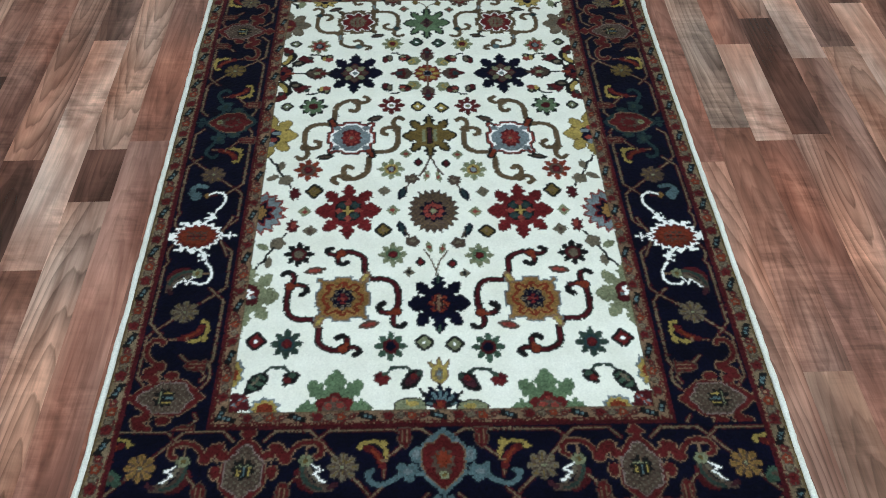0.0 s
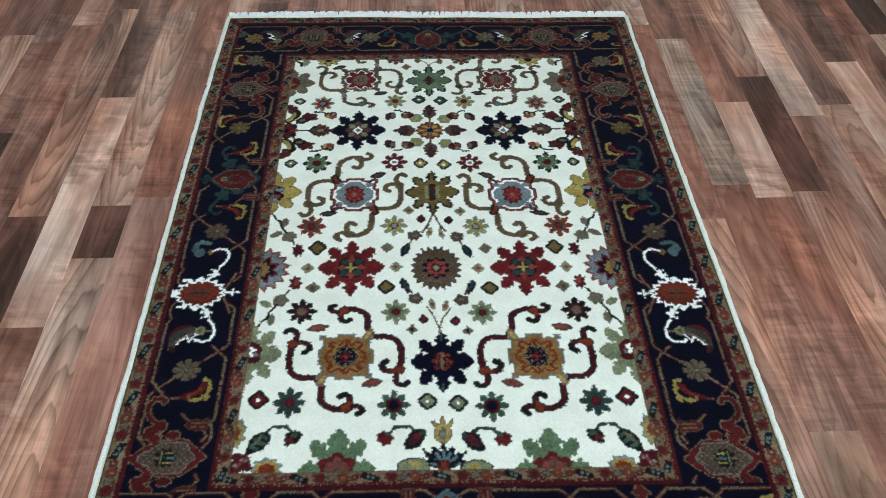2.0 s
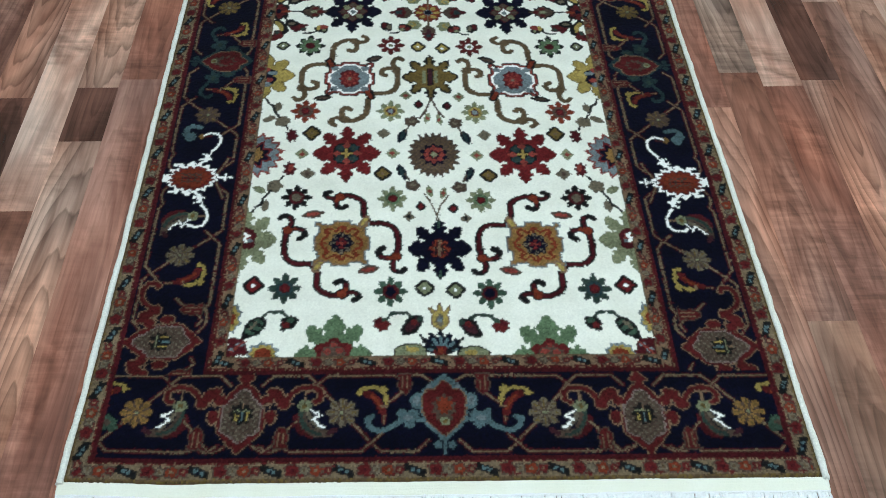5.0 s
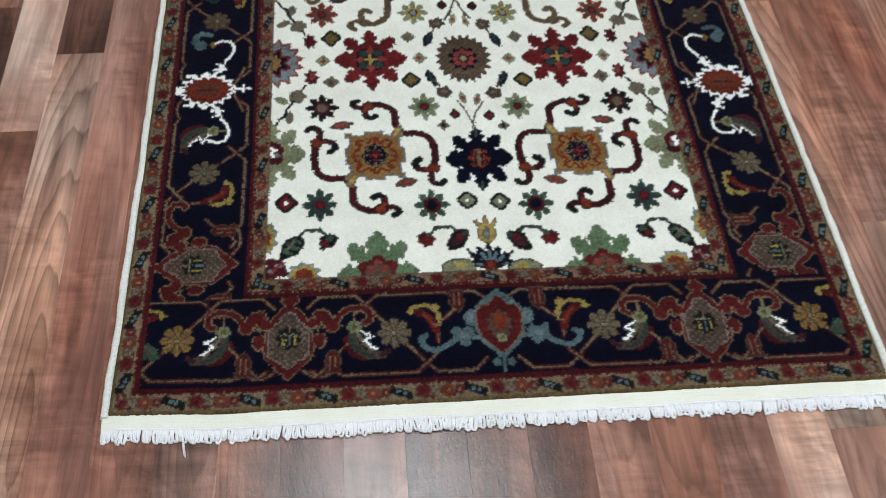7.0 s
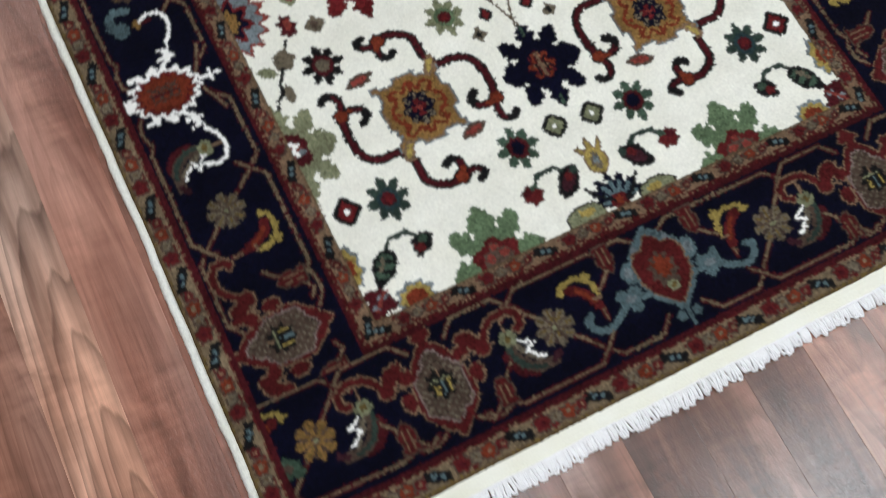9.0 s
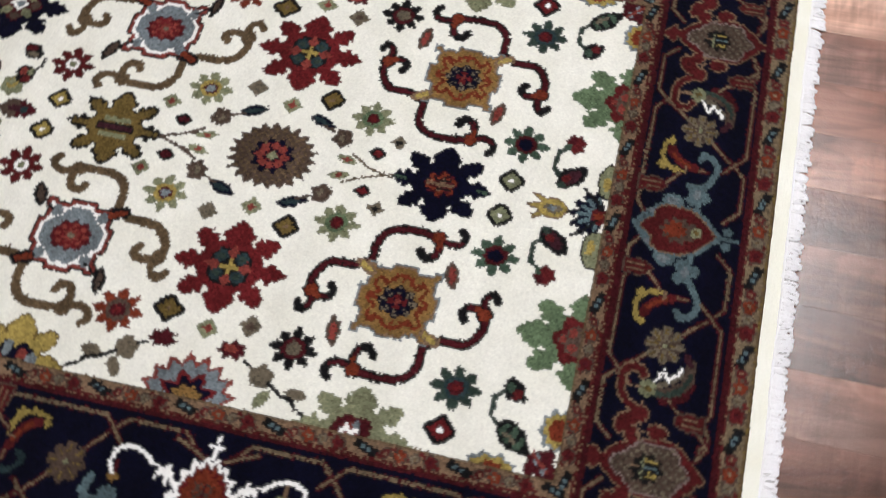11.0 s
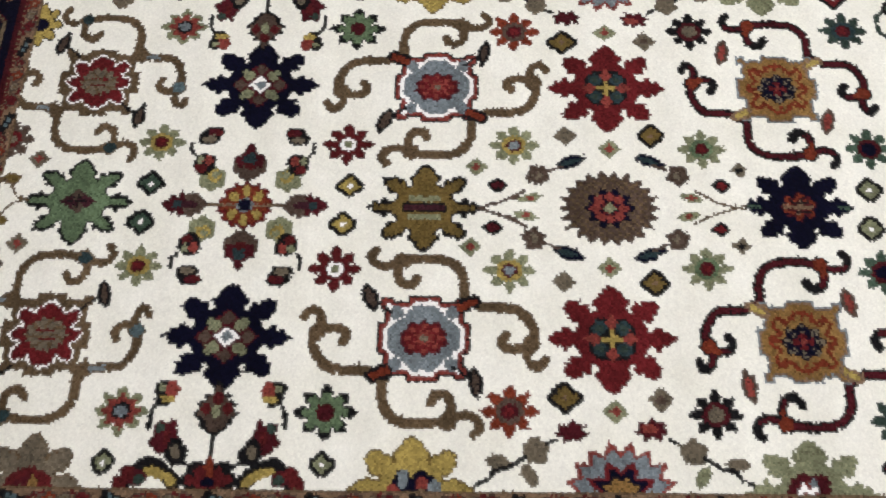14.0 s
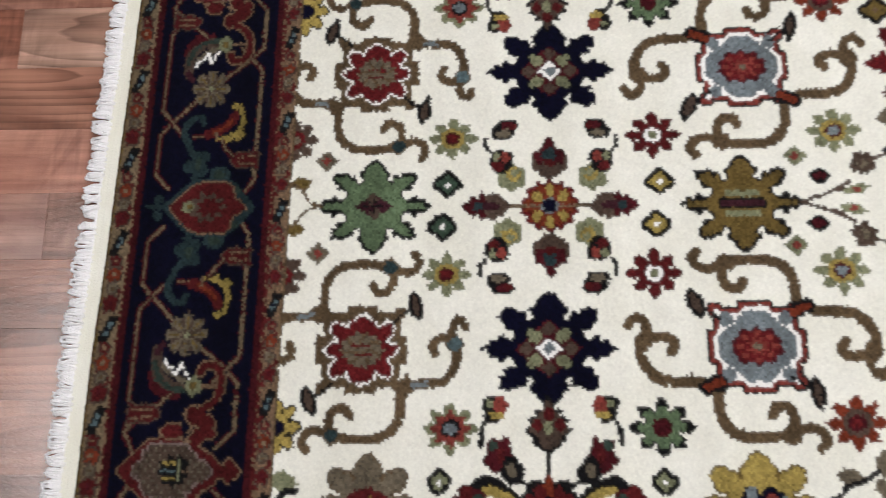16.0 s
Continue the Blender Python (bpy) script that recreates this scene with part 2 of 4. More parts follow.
def local(cu, cv, fu=1, fv=1, turn=0.0):
    u, v = (UJ - cu) * fu, (VJ - cv) * fv
    if turn:
        c, s = math.cos(radians(turn)), math.sin(radians(turn))
        u, v = u * c + v * s, v * c - u * s
    return u, v


def shift(L, du, dv, fu=1, fv=1):
    return (L[0] - du) * fu, (L[1] - dv) * fv


def rim(mask, wide=1):
    """The mask grown by so many knots, with rounded corners."""
    out = mask.copy()
    for step in range(wide):
        was = out.copy()
        out[1:] |= was[:-1]
        out[:-1] |= was[1:]
        flat = out.copy() if step % 2 else was
        out[:, 1:] |= flat[:, :-1]
        out[:, :-1] |= flat[:, 1:]
    return out


def core(mask):
    return ~rim(~mask)


def oval(L, a, b):
    return (L[0] / a) ** 2 + (L[1] / b) ** 2 < 1


def gem(L, a, b):
    return abs(L[0]) / a + abs(L[1]) / b < 1


def curve(pts, steps=4):
    """The points with smooth bends between them."""
    q = [pts[0]] + list(pts) + [pts[-1]]
    out = []
    for a, b, c, d in zip(q, q[1:], q[2:], q[3:]):
        for k in range(steps):
            s = k / steps
            out.append(tuple(0.5 * (2 * y + (z - x) * s + (2 * x - 5 * y + 4 * z - w) * s * s + (3 * y - x - 3 * z + w) * s ** 3) for x, y, z, w in zip(a, b, c, d)))
    return out + [pts[-1]]


def line(L, pts, half):
    u, v = L
    best = np.full(u.shape, 1e9)
    for (a, b), (c, d) in zip(pts, pts[1:]):
        du, dv = c - a, d - b
        t = np.clip(((u - a) * du + (v - b) * dv) / (du * du + dv * dv + 1e-9), 0, 1)
        best = np.minimum(best, (u - a - t * du) ** 2 + (v - b - t * dv) ** 2)
    return best < half * half


def polar(L, a, b):
    u, v = L[0] / a, L[1] / b
    return np.hypot(u, v), np.arctan2(v, u)


def lobes(L, a, b, n, deep):
    """A round flower head with n scallops."""
    r, th = polar(L, a, b)
    return r < 1 - deep * (0.5 - 0.5 * np.cos(n * th))


def saw(L, a, b, n, deep):
    """A serrated flower head."""
    r, th = polar(L, a, b)
    return r < 1 - deep * abs(((th * n / (2 * math.pi)) % 1) * 2 - 1)


def arm(along, off, profile):
    return (along > 0) & (off < np.interp(along, *profile, right=-1))


UPRIGHT = ([0.3, 0.5, 0.57, 0.63, 0.72, 0.78, 0.83, 0.9, 0.95, 1], [0.34, 0.27, 0.22, 0.28, 0.28, 0.2, 0.2, 0.13, 0.1, 0.03])
LENGTHWAYS = ([0.3, 0.54, 0.6, 0.66, 0.73, 0.77, 0.81, 0.86, 0.91, 1], [0.27, 0.17, 0.14, 0.23, 0.23, 0.13, 0.16, 0.15, 0.07, 0.02])
SLANTED = ([0.3, 0.52, 0.57, 0.63, 0.72, 0.77, 0.82, 0.88, 0.93, 0.98], [0.27, 0.16, 0.125, 0.2, 0.22, 0.14, 0.17, 0.14, 0.1, 0.03])


def star(L, a, b, fat=1.0, hub=0.56):
    """An eight-armed leaf star with notched shoulders; its lengthwise arms are the slimmer ones."""
    p, q = abs(L[0]) / a, abs(L[1]) / b
    out = p * p + q * q < hub * hub
    out |= arm(p, q / fat, UPRIGHT) | arm(q, p / fat, LENGTHWAYS)
    return out | arm((p + q) / 2 ** 0.5, abs(p - q) / 2 ** 0.5 / fat, SLANTED)


def blobs(L, *ovals):
    """Several ovals joined: middle and half sizes of each."""
    out = np.zeros(U.shape, bool)
    for cu, cv, a, b in ovals:
        out |= oval(shift(L, cu, cv), a, b)
    return out


def tapered(L, profile):
    """A form symmetric about its axis, its half width given along the second coordinate."""
    at, half = zip(*sorted(profile))
    return abs(L[0]) < np.interp(L[1], at, half, left=-1, right=-1)


def daisy(L, a, petals, heart="wine", ring=None, edge=None, b=None):
    """A small eight-petalled flower."""
    u, v = L[0] / a, L[1] / (b or a)
    out = u * u + v * v < 0.3
    for k in range(8):
        th = k * math.pi / 4
        reach = 1.0 if k % 2 == 0 else 0.95
        c, s = math.cos(th), math.sin(th)
        along, off = (u * c + v * s) / reach, abs(v * c - u * s)
        out |= (along > 0) & (along < 1) & (off < np.interp(along, [0, 0.48, 0.72, 0.86, 1], [0.3, 0.17, 0.235, 0.15, 0.05]))
    put(out, edge or petals)
    if edge:
        put(core(out) & (u * u + v * v < 0.5), petals)
    if ring:
        put(oval(L, a * 0.48, (b or a) * 0.48), ring)
    put(oval(L, a * 0.3, (b or a) * 0.3), heart)


def both(cu, cv, fv=1):
    """The same spot on either side of the long axis; the far side leans a little nearer, as woven."""
    for side in (-1, 1):
        yield local(side * cu, cv - side * 3, side, fv)


# -- field motifs --
def hooks(L, arm_pts, knob, one, two, yarn, inner=None, half=6.0, bud=None):
    """A scroll: an arm that swells into a knob and ends in two curled hooks."""
    arm_pts = list(arm_pts) + [knob]
    shape = line(L, curve(arm_pts), half) | line(L, curve([knob] + one), half * 0.95) | line(L, curve([knob] + two), half * 0.9)
    swell = oval(shift(L, *knob), half * 1.75, half * 1.75)
    put(shape | swell, yarn)
    if inner:
        put(line(L, curve(arm_pts), half * 0.55) | line(L, [knob] + one[:2], half * 0.5) | line(L, [knob] + two[:2], half * 0.45), inner)
        put(oval(shift(L, *knob), half * 1.3, half * 1.3) | line(L, [knob] + one[:1], half * 0.62), bud or inner)
    elif bud:
        put(oval(shift(L, *knob), half * 1.4, half * 1.4), bud)


def scrolls(L, yarn, inner=None, half=6.0, bud=None, reach=1.0):
    """Four scrolls that leave two opposite corners of a medallion."""
    def at(*pts):
        return [(u, v if abs(v) < 60 else math.copysign(60 + (abs(v) - 60) * reach, v)) for u, v in pts]

    for f in (1, -1):
        M = (L[0] * f, L[1] * f)
        hooks(M, at((50, 60), (43, 76), (42, 112), (37, 126), (24, 138), (8, 144)), at((-7, 140))[0], at((-13, 126), (-13, 110), (-4, 101), (5, 107)),
              at((-22, 135), (-34, 140), (-38, 150), (-29, 158)), yarn, inner, half, bud)
        hooks(M, at((50, 56), (58, 51), (80, 51), (94, 46), (105, 35), (110, 20), (111, -8)), (107, -34), at((93, -38), (78, -34), (73, -20), (83, -12)),
              at((100, -55), (105, -70), (116, -75), (124, -67)), yarn, inner, half, "teal" if bud == "steel" else bud)


def square_head(L, grow=1.0):
    """A squarish flower: a broad bump on two sides, a narrow one on the others, knobbed corners, notches between."""
    u, v = abs(L[0]) / grow, abs(L[1]) / grow
    way = np.degrees(np.arctan2(v, u))
    return np.hypot(u, v) < np.interp(way, [0, 9, 16, 21, 27, 33, 37, 41, 45, 49, 54, 59, 63, 67, 72, 77, 83, 90], [48, 47, 44, 45, 41, 37, 40, 50, 54, 56, 55, 51, 47, 40, 36, 41, 49, 51])


def plaque(L):
    """The stepped square that frames such a flower."""
    u, v = abs(L[0]), abs(L[1])
    out = (u < 48) & (v < 50) | (u < 19) & (v < 59) | (u < 56) & (v < 20)
    return out | (abs(u - 47) < 7) & (abs(v - 49) < 7)


def heart_rosette(L, a, b, petals, seeds, middle):
    put(lobes(L, a, b, 12, 0.2), petals)
    r, th = polar(L, a, b)
    put((r < 0.85) & (r > 0.25) & (np.cos(8 * th) * np.cos(9 * r) > 0.2), seeds)
    put(oval(L, a * 0.22, b * 0.22), middle)


def grey_medallion(L):
    scrolls(L, "brown", half=7.2)
    frame_shape = plaque(L)
    put(rim(frame_shape), "black")
    put(frame_shape, "coral")
    put(core(core(frame_shape)), "white")
    folded = (abs(L[0]), abs(L[1]))
    notched = gem(shift(folded, 48, 27), 19, 11) | gem(shift(folded, 27, 51), 11, 20)
    put(core(core(core(core(frame_shape)))) & ~notched | oval(shift(folded, 35, 37), 9, 9), "grey_blue")
    for f in (1, -1):
        put(line(L, [(44 * f, 50 * f), (51 * f, 65 * f)], 10), "black")
        put(line(L, [(42 * f, 46 * f), (50 * f, 64 * f)], 5), "rust")
    rose = lobes(L, 23, 31, 10, 0.22)
    put(rim(rose), "wine")
    heart_rosette(L, 23, 31, "madder", "coral", "stone")
    put(lobes(L, 9, 11, 6, 0.3), "coral")
    put(oval(L, 4.5, 5), "stone")


def red_medallion(L):
    scrolls(L, "brown", half=6.4, bud="steel", reach=0.73)
    head = square_head(L, 0.9)
    put(plaque(L), "brown")
    put(rim(head), "white")
    put(head, "madder")
    for f in (1, -1):
        put(gem(shift(L, 46 * f, 58 * f), 15, 15), "brown")
        put(line(L, [(45 * f, 66 * f), (42 * f, 84 * f)], 3), "grey_blue")
    put(saw(L, 24, 30, 14, 0.25), "stone")
    r, th = polar(L, 24, 30)
    put((r < 0.85) & (np.cos(7 * th + 5 * r) > 0.55), "brown")
    put(line(L, [(-6, -12), (-5, 9)], 1.8) | line(L, [(6, -9), (5, 12)], 1.8), "madder")


def gold_medallion(L):
    scrolls(L, "black", "wine", 7.2, "rust", reach=0.8)
    frame_shape = plaque(L)
    put(frame_shape, "grey_blue")
    put(core(frame_shape), "straw")
    put(core(core(frame_shape)), "bronze")
    head = square_head(L, 0.84)
    put(rim(head), "rust")
    put(core(head), "bronze")
    r, th = polar(L, 1, 1)
    put(head & (r > 30) & (np.cos(16 * th + 0.6) > 0.55), "rust")
    for f in (1, -1):
        put(line(L, [(38 * f, 48 * f), (48 * f, 66 * f)], 7), "straw")
        put(line(L, [(40 * f, 50 * f), (46 * f, 62 * f)], 4), "yellow")
    r, th = polar(L, 25, 30)
    put(r < 1 - 0.18 * (0.5 - 0.5 * np.cos(8 * th)), "navy")
    put((r < 0.9) & (r > 0.5) & (np.cos(8 * th) > 0.2), "stone")
    put((r < 0.78) & (r > 0.6) & (np.cos(8 * th) > 0.6), "navy")
    put((r < 0.45) & (np.cos(4 * th) > -0.4), "madder")
    put(r < 0.14, "coral")


def leaf_star(L, a, b, yarn, edge="black"):
    body = star(L, a, b, 0.95, 0.54)
    put(body, edge)
    put(core(body), yarn)
    put(body & ~core(core(body)) & (np.hypot(L[0] / a, L[1] / b) > 0.66), edge)
    for f in (1, -1):
        tip = L[1] * f > b * 0.56
        put(body & tip & (abs(abs(L[0]) - a * 0.11) < 3), edge)


def navy_star(L):
    put(star(L, 72, 86, 1.0, 0.57), "navy")
    put(gem(L, 38, 42) | ((abs(L[0]) < 23) & (abs(L[1]) < 26)), "wine")
    for du, dv in ((25, 0), (-25, 0), (0, 28), (0, -28)):
        put(gem(shift(L, du, dv), 10, 11), "umber")
    for du, dv in ((15, 17), (-15, 17), (15, -17), (-15, -17)):
        put(oval(shift(L, du, dv), 8, 9) | gem(shift(L, du * 1.35, dv * 1.35), 6, 6), "sage")
    put(gem(L, 14, 16) | gem(L, 5, 19), "white")
    put(gem(L, 8, 9), "grey_blue")


def near_star(L):
    put(star(L, 63, 77, 1.04, 0.57), "navy")
    for f in (1, -1):
        put(line(L, [(0, 56 * f), (0, 68 * f)], 2.2), "pine")
    put(lobes(L, 22, 26, 8, 0.35), "wine")
    r, th = polar(L, 22, 26)
    put((r < 0.9) & (r > 0.3) & (np.cos(6 * th + 9 * r) > 0.2), "rust")
    put(line(L, [(0, -17), (0, 20)], 2.2) | line(L, [(-12, 3), (10, -2)], 2), "straw")
    put(line(L, [(7, -12), (7, 10)], 2) | line(L, [(-8, -14), (-8, 4)], 2), "black")


def red_star(L):
    put(star(L, 73, 87, 1.0, 0.57), "madder")
    put((abs(L[0]) < 28) & (abs(L[1]) < 30) & (abs(L[0]) + abs(L[1]) < 46), "black")
    for du, dv in ((14, 16), (-14, 16), (14, -16), (-14, -16)):
        put(oval(shift(L, du, dv), 9.5, 10), "teal")
        put(oval(shift(L, du, dv), 5, 5.5), "forest")
    for du, dv in ((21, 0), (-21, 0), (0, 24), (0, -24)):
        put(gem(shift(L, du, dv), 9 if du == 0 else 12, 12 if du == 0 else 9), "coral")
    put(line(L, [(-10, 0), (10, 0)], 3) | line(L, [(0, -12), (0, 12)], 3), "yellow")


def brown_rosette(L):
    put(saw(L, 58, 71, 22, 0.18), "umber")
    put(saw(L, 52, 64, 22, 0.2) & (np.cos(L[0] * 0.5) * np.cos(L[1] * 0.5) > 0.1), "brown")
    put(saw(L, 32, 36, 10, 0.3), "navy")
    for k in range(8):
        th = k * math.pi / 4
        put(gem(shift(L, 17 * math.cos(th), 19 * math.sin(th)), 8, 9), "coral")
    put(lobes(L, 11, 13, 8, 0.4), "madder")
    put(gem(L, 8, 10), "sage")


def orange_rosette(L):
    put(lobes(L, 37, 39, 14, 0.14), "madder")
    put(lobes(L, 32, 34, 14, 0.2), "rust")
    for du, dv in ((23, 0), (-23, 0), (14, 18), (-14, 18), (14, -18), (-14, -18)):
        put(oval(shift(L, du, dv), 7.5, 5.5) | oval(shift(L, du * 0.75, dv * 0.75), 4, 4), "yellow")
    put(line(L, [(0, -37), (0, 37)], 2.2), "straw")
    put(oval(L, 11, 12), "grey_blue")
    put((abs(L[0]) < 8) & (abs(L[1]) < 8), "navy")


def leaf(L, a, b, body="stone", edge="black"):
    shape = oval(L, a, b) | gem(L, a * 0.9, b * 1.35)
    if edge:
        put(rim(shape), edge)
        shape = core(shape)
    put(shape, body)


def pip(L, r, body, seed, edge=None):
    """A small four-pointed blossom."""
    shape = gem(L, r, r * 1.1) | oval(L, r * 0.62, r * 0.7)
    if edge:
        put(rim(shape, 2), edge)
    put(shape, body)
    small = 0.3 if edge else 0.42
    put(gem(L, r * small, r * small * 1.1), seed)


# rows from the near end to the far end
put(V > 0, "ivory")
near_star(local(2, 494))
put(line(local(-3, 489), [(0, 80), (10, 118), (27, 146)], 1.9) | line(local(3, 489), [(0, 80), (-14, 122), (-27, 150)], 1.9), "brown")
for L in both(190, 507, -1):
    gold_medallion(L)
brown_rosette(local(-2, 756))
for L in both(188, 757):
    red_star(L)
for L in both(189, 1003):
    grey_medallion(L)
olive = local(-3, 1012)
leaf_star(olive, 66, 81, "olive")
put((abs(olive[0]) < 7) & (abs(olive[1]) < 30), "black")
put((abs(olive[0]) < 3.6) & (abs(olive[1]) < 27), "plum")
put((abs(abs(olive[0]) - 13) < 4) & (abs(olive[1]) < 22), "sage")
for f in (1, -1):
    put(line(olive, [(0, -74), (12 * f, -112), (16 * f, -128)], 2.3) | line(olive, [(12 * f, -112), (28 * f, -142)], 2.3), "umber")
orange_rosette(local(-2, 1260))
for L in both(189, 1261):
    navy_star(L)
green = local(0, 1492)
leaf_star(green, 65, 78, "green")
put(gem(green, 17, 27), "plum")
put(gem(shift(green, 10, 2), 9, 9) | gem(shift(green, -10, -2), 9, 9), "umber")
put(gem(green, 9, 16) & (np.cos(green[0] * 0.9) > 0), "black")
for L in both(190, 1498, -1):
    red_medallion(L)

# buds and leaves round the orange rosette
c = local(-2, 1260)
for f in (1, -1):
    M = (c[0], c[1] * f)
    put(line(M, [(0, 34), (0, 58)], 3), "brown")
    put(tapered(M, [(52, 2), (62, 14), (74, 19), (86, 15), (92, 12)]), "umber")
    put(tapered(M, [(84, 13), (90, 20), (94, 12), (100, 16), (106, 9), (116, 2)]), "wine")
    put(tapered(M, [(66, 2), (72, 6), (90, 6), (96, 2)]), "plum")
    put(oval(shift(M, 0, 94), 7, 6), "teal")
    M = (c[1], c[0] * f)
    put(tapered(M, [(37, 3), (42, 12), (52, 24), (66, 25), (76, 18)]), "umber")
    put(tapered(M, [(54, 25), (62, 18), (70, 22), (76, 22), (80, 9), (90, 7), (96, 2)]) & (M[1] > 58), "wine")
    put(oval(shift(M, 0, 70), 9, 11), "teal")
    put(oval(shift(M, 0, 60), 7, 6), "brick")
for L in both(38, 1313):
    put(lobes(L, 20, 21, 6, 0.15), "sage")
    put(oval(shift(L, 4, -3), 9, 10), "yellow")
    put(oval(shift(L, 6, -4), 5, 6), "sage")
for L in both(38, 1206, -1):
    put(lobes(L, 20, 21, 6, 0.15), "sage")
    put(oval(shift(L, 4, -3), 9, 10), "yellow")
    put(oval(shift(L, 6, -4), 5, 6), "sage")
for dv, f in ((1327, 1), (1194, -1)):
    for L in both(60, dv, f):
        put(blobs(L, (0, 0, 17, 15), (6, -8, 10, 9)), "black")
        put(blobs(L, (-7, 4, 7, 8)), "brick")
        put(blobs(L, (6, -6, 8, 6)), "coral")
        put(blobs(L, (7, 6, 6, 5)), "sage")
        put(line(L, [(14, 14), (20, 20), (34, 20)], 3), "black")
    for L in both(105, dv - 5 * f, f):
        put(blobs(L, (0, 0, 15, 14), (-4, 8, 10, 10), (6, -10, 8, 8)), "black")
        put(blobs(L, (6, -4, 6, 9)), "wine")
        put(blobs(L, (-6, 2, 5, 10)), "stone")
        put(blobs(L, (4, -11, 5, 5)), "brick")
    for L in both(264, dv - 1 * f, f):
        put(blobs(L, (2, 4, 16, 13), (-6, 8, 10, 12)), "black")
        put(blobs(L, (-4, -4, 9, 10), (-12, -4, 5, 6)), "coral")
        put(blobs(L, (8, -1, 4.5, 10)), "yellow")
        put(blobs(L, (-6, 9, 5, 5)), "sage")
        put(line(L, [(12, 12), (26, 20), (44, 20)], 3), "black")
    for L in both(320, dv - 6 * f, f):
        put(blobs(L, (2, 2, 20, 17), (-12, 10, 9, 8), (-16, -6, 6, 5), (6, 18, 5, 6)), "wine")
        put(blobs(L, (20, -14, 15, 15), (8, -12, 8, 10)), "black")
        put(blobs(L, (18, -13, 9, 6)), "stone")
        put(blobs(L, (-12, 10, 6, 6)), "forest")
        put(blobs(L, (0, 0, 9, 5)), "brick")
        put(line(L, [(30, -24), (38, -38), (44, -54)], 3.2), "black")
for L in both(290, 1263):
    M = (L[1], L[0])
    put(tapered(M, [(-42, 2), (-34, 6), (-26, 8), (-24, 18), (-18, 15), (-14, 27), (-8, 22), (0, 31), (6, 22), (14, 21), (24, 8), (28, 2)]), "black")
    put(tapered(M, [(-38, 2), (-30, 5), (-20, 11), (-12, 20), (0, 25), (6, 16), (16, 12), (24, 2)]), "umber")
    put(gem(shift(M, 14, -6), 8, 10) | gem(shift(M, -14, -6), 8, 10) | oval(shift(M, 0, -20), 7, 9), "brick")
    put(oval(shift(M, 0, -4), 6, 9), "sage")
    put(line(M, [(0, 26), (0, 50)], 3), "black")
for L in both(366, 1263):
    put(blobs(L, (6, 0, 16, 36), (-8, 16, 10, 12), (-8, -16, 10, 12)), "black")
    for dv in (-24, -12, 0, 12, 24):
        put(line(L, [(10, dv * 0.4), (-16 + abs(dv) * 0.9, dv)], 6), "rust" if dv == 0 else "brick")
    put(oval(shift(L, 8, 0), 7, 8), "navy")
for dv, f in ((1335, 1), (1190, -1)):
    for L in both(368, dv, f):
        put(line(L, curve([(8, -30), (-8, -12), (-14, 8), (0, 22), (10, 34)]), 10), "black")
        put(line(L, curve([(6, -26), (-4, -10), (-6, 4)]), 6), "yellow")
        put(blobs(L, (2, 16, 10, 12)), "wine")
        put(blobs(L, (-4, 30, 9, 10), (8, 38, 8, 10)), "brick")
        put(blobs(L, (4, 14, 6, 7)), "forest")

# rows of small blossoms
SMALL = (
    (93, 1391, 30, "sage", "wine", "yellow", None), (288, 1384, 32, "sage", "grey_blue", "coral", None),
    (94, 1126, 33, "brick", "white", None, None), (287, 1124, 37, "green", "wine", "green", "black"),
    (94, 891, 32, "sage", "wine", "yellow", None), (284, 891, 34, "rust", "wine", "umber", None),
    (90, 625, 31, "sage", "wine", "green", None), (286, 629, 32, "black", "stone", "wine", None),
    (93, 388, 32, "pine", "navy", "wine", None), (291, 398, 33, "forest", "wine", "teal", None),
)
for su, sv, sr, petal, heart, ring, edge in SMALL:
    for L in both(su, sv):
        daisy(L, sr, petal, heart, ring, edge, sr * 1.12)
        if heart in ("white", "wine") and edge is None:
            put(oval(L, 5.5, 6.5), "sage" if heart == "white" else "madder")
for L in both(288, 1384):
    daisy(L, 23, "coral", "grey_blue", "black", None, 26)
    put(oval(L, 7, 8), "grey_blue")
for L in both(94, 891):
    put(oval(L, 10, 10.5), "wine")
    put(oval(L, 7, 7), "grey_blue")

# diamonds and pips
for su, sv, sr, body, seed, edge in (
    (29, 1397, 14, "pine", "white", "black"), (29, 1120, 14, "yellow", "white", "black"), (352, 1397, 11, "sage", "white", "black"),
    (352, 1124, 11, "sage", "white", "black"), (29, 396, 14, "sage", "white", "black"), (351, 406, 16, "madder", "white", "black"),
    (60, 944, 15, "sage", "coral", None), (64, 1561, 15, "stone", "coral", None), (90, 756, 16, "sage", "coral", None), (283, 756, 16, "sage", "coral", None),
    (110, 818, 16, "stone", "stone", None), (111, 696, 14, "olive", "straw", "black"), (266, 820, 16, "olive", "straw", "black"),
    (268, 698, 17, "stone", "umber", None), (57, 575, 13, "stone", "black", None),
):
    for L in both(su, sv):
        pip(L, sr, body, seed, edge)

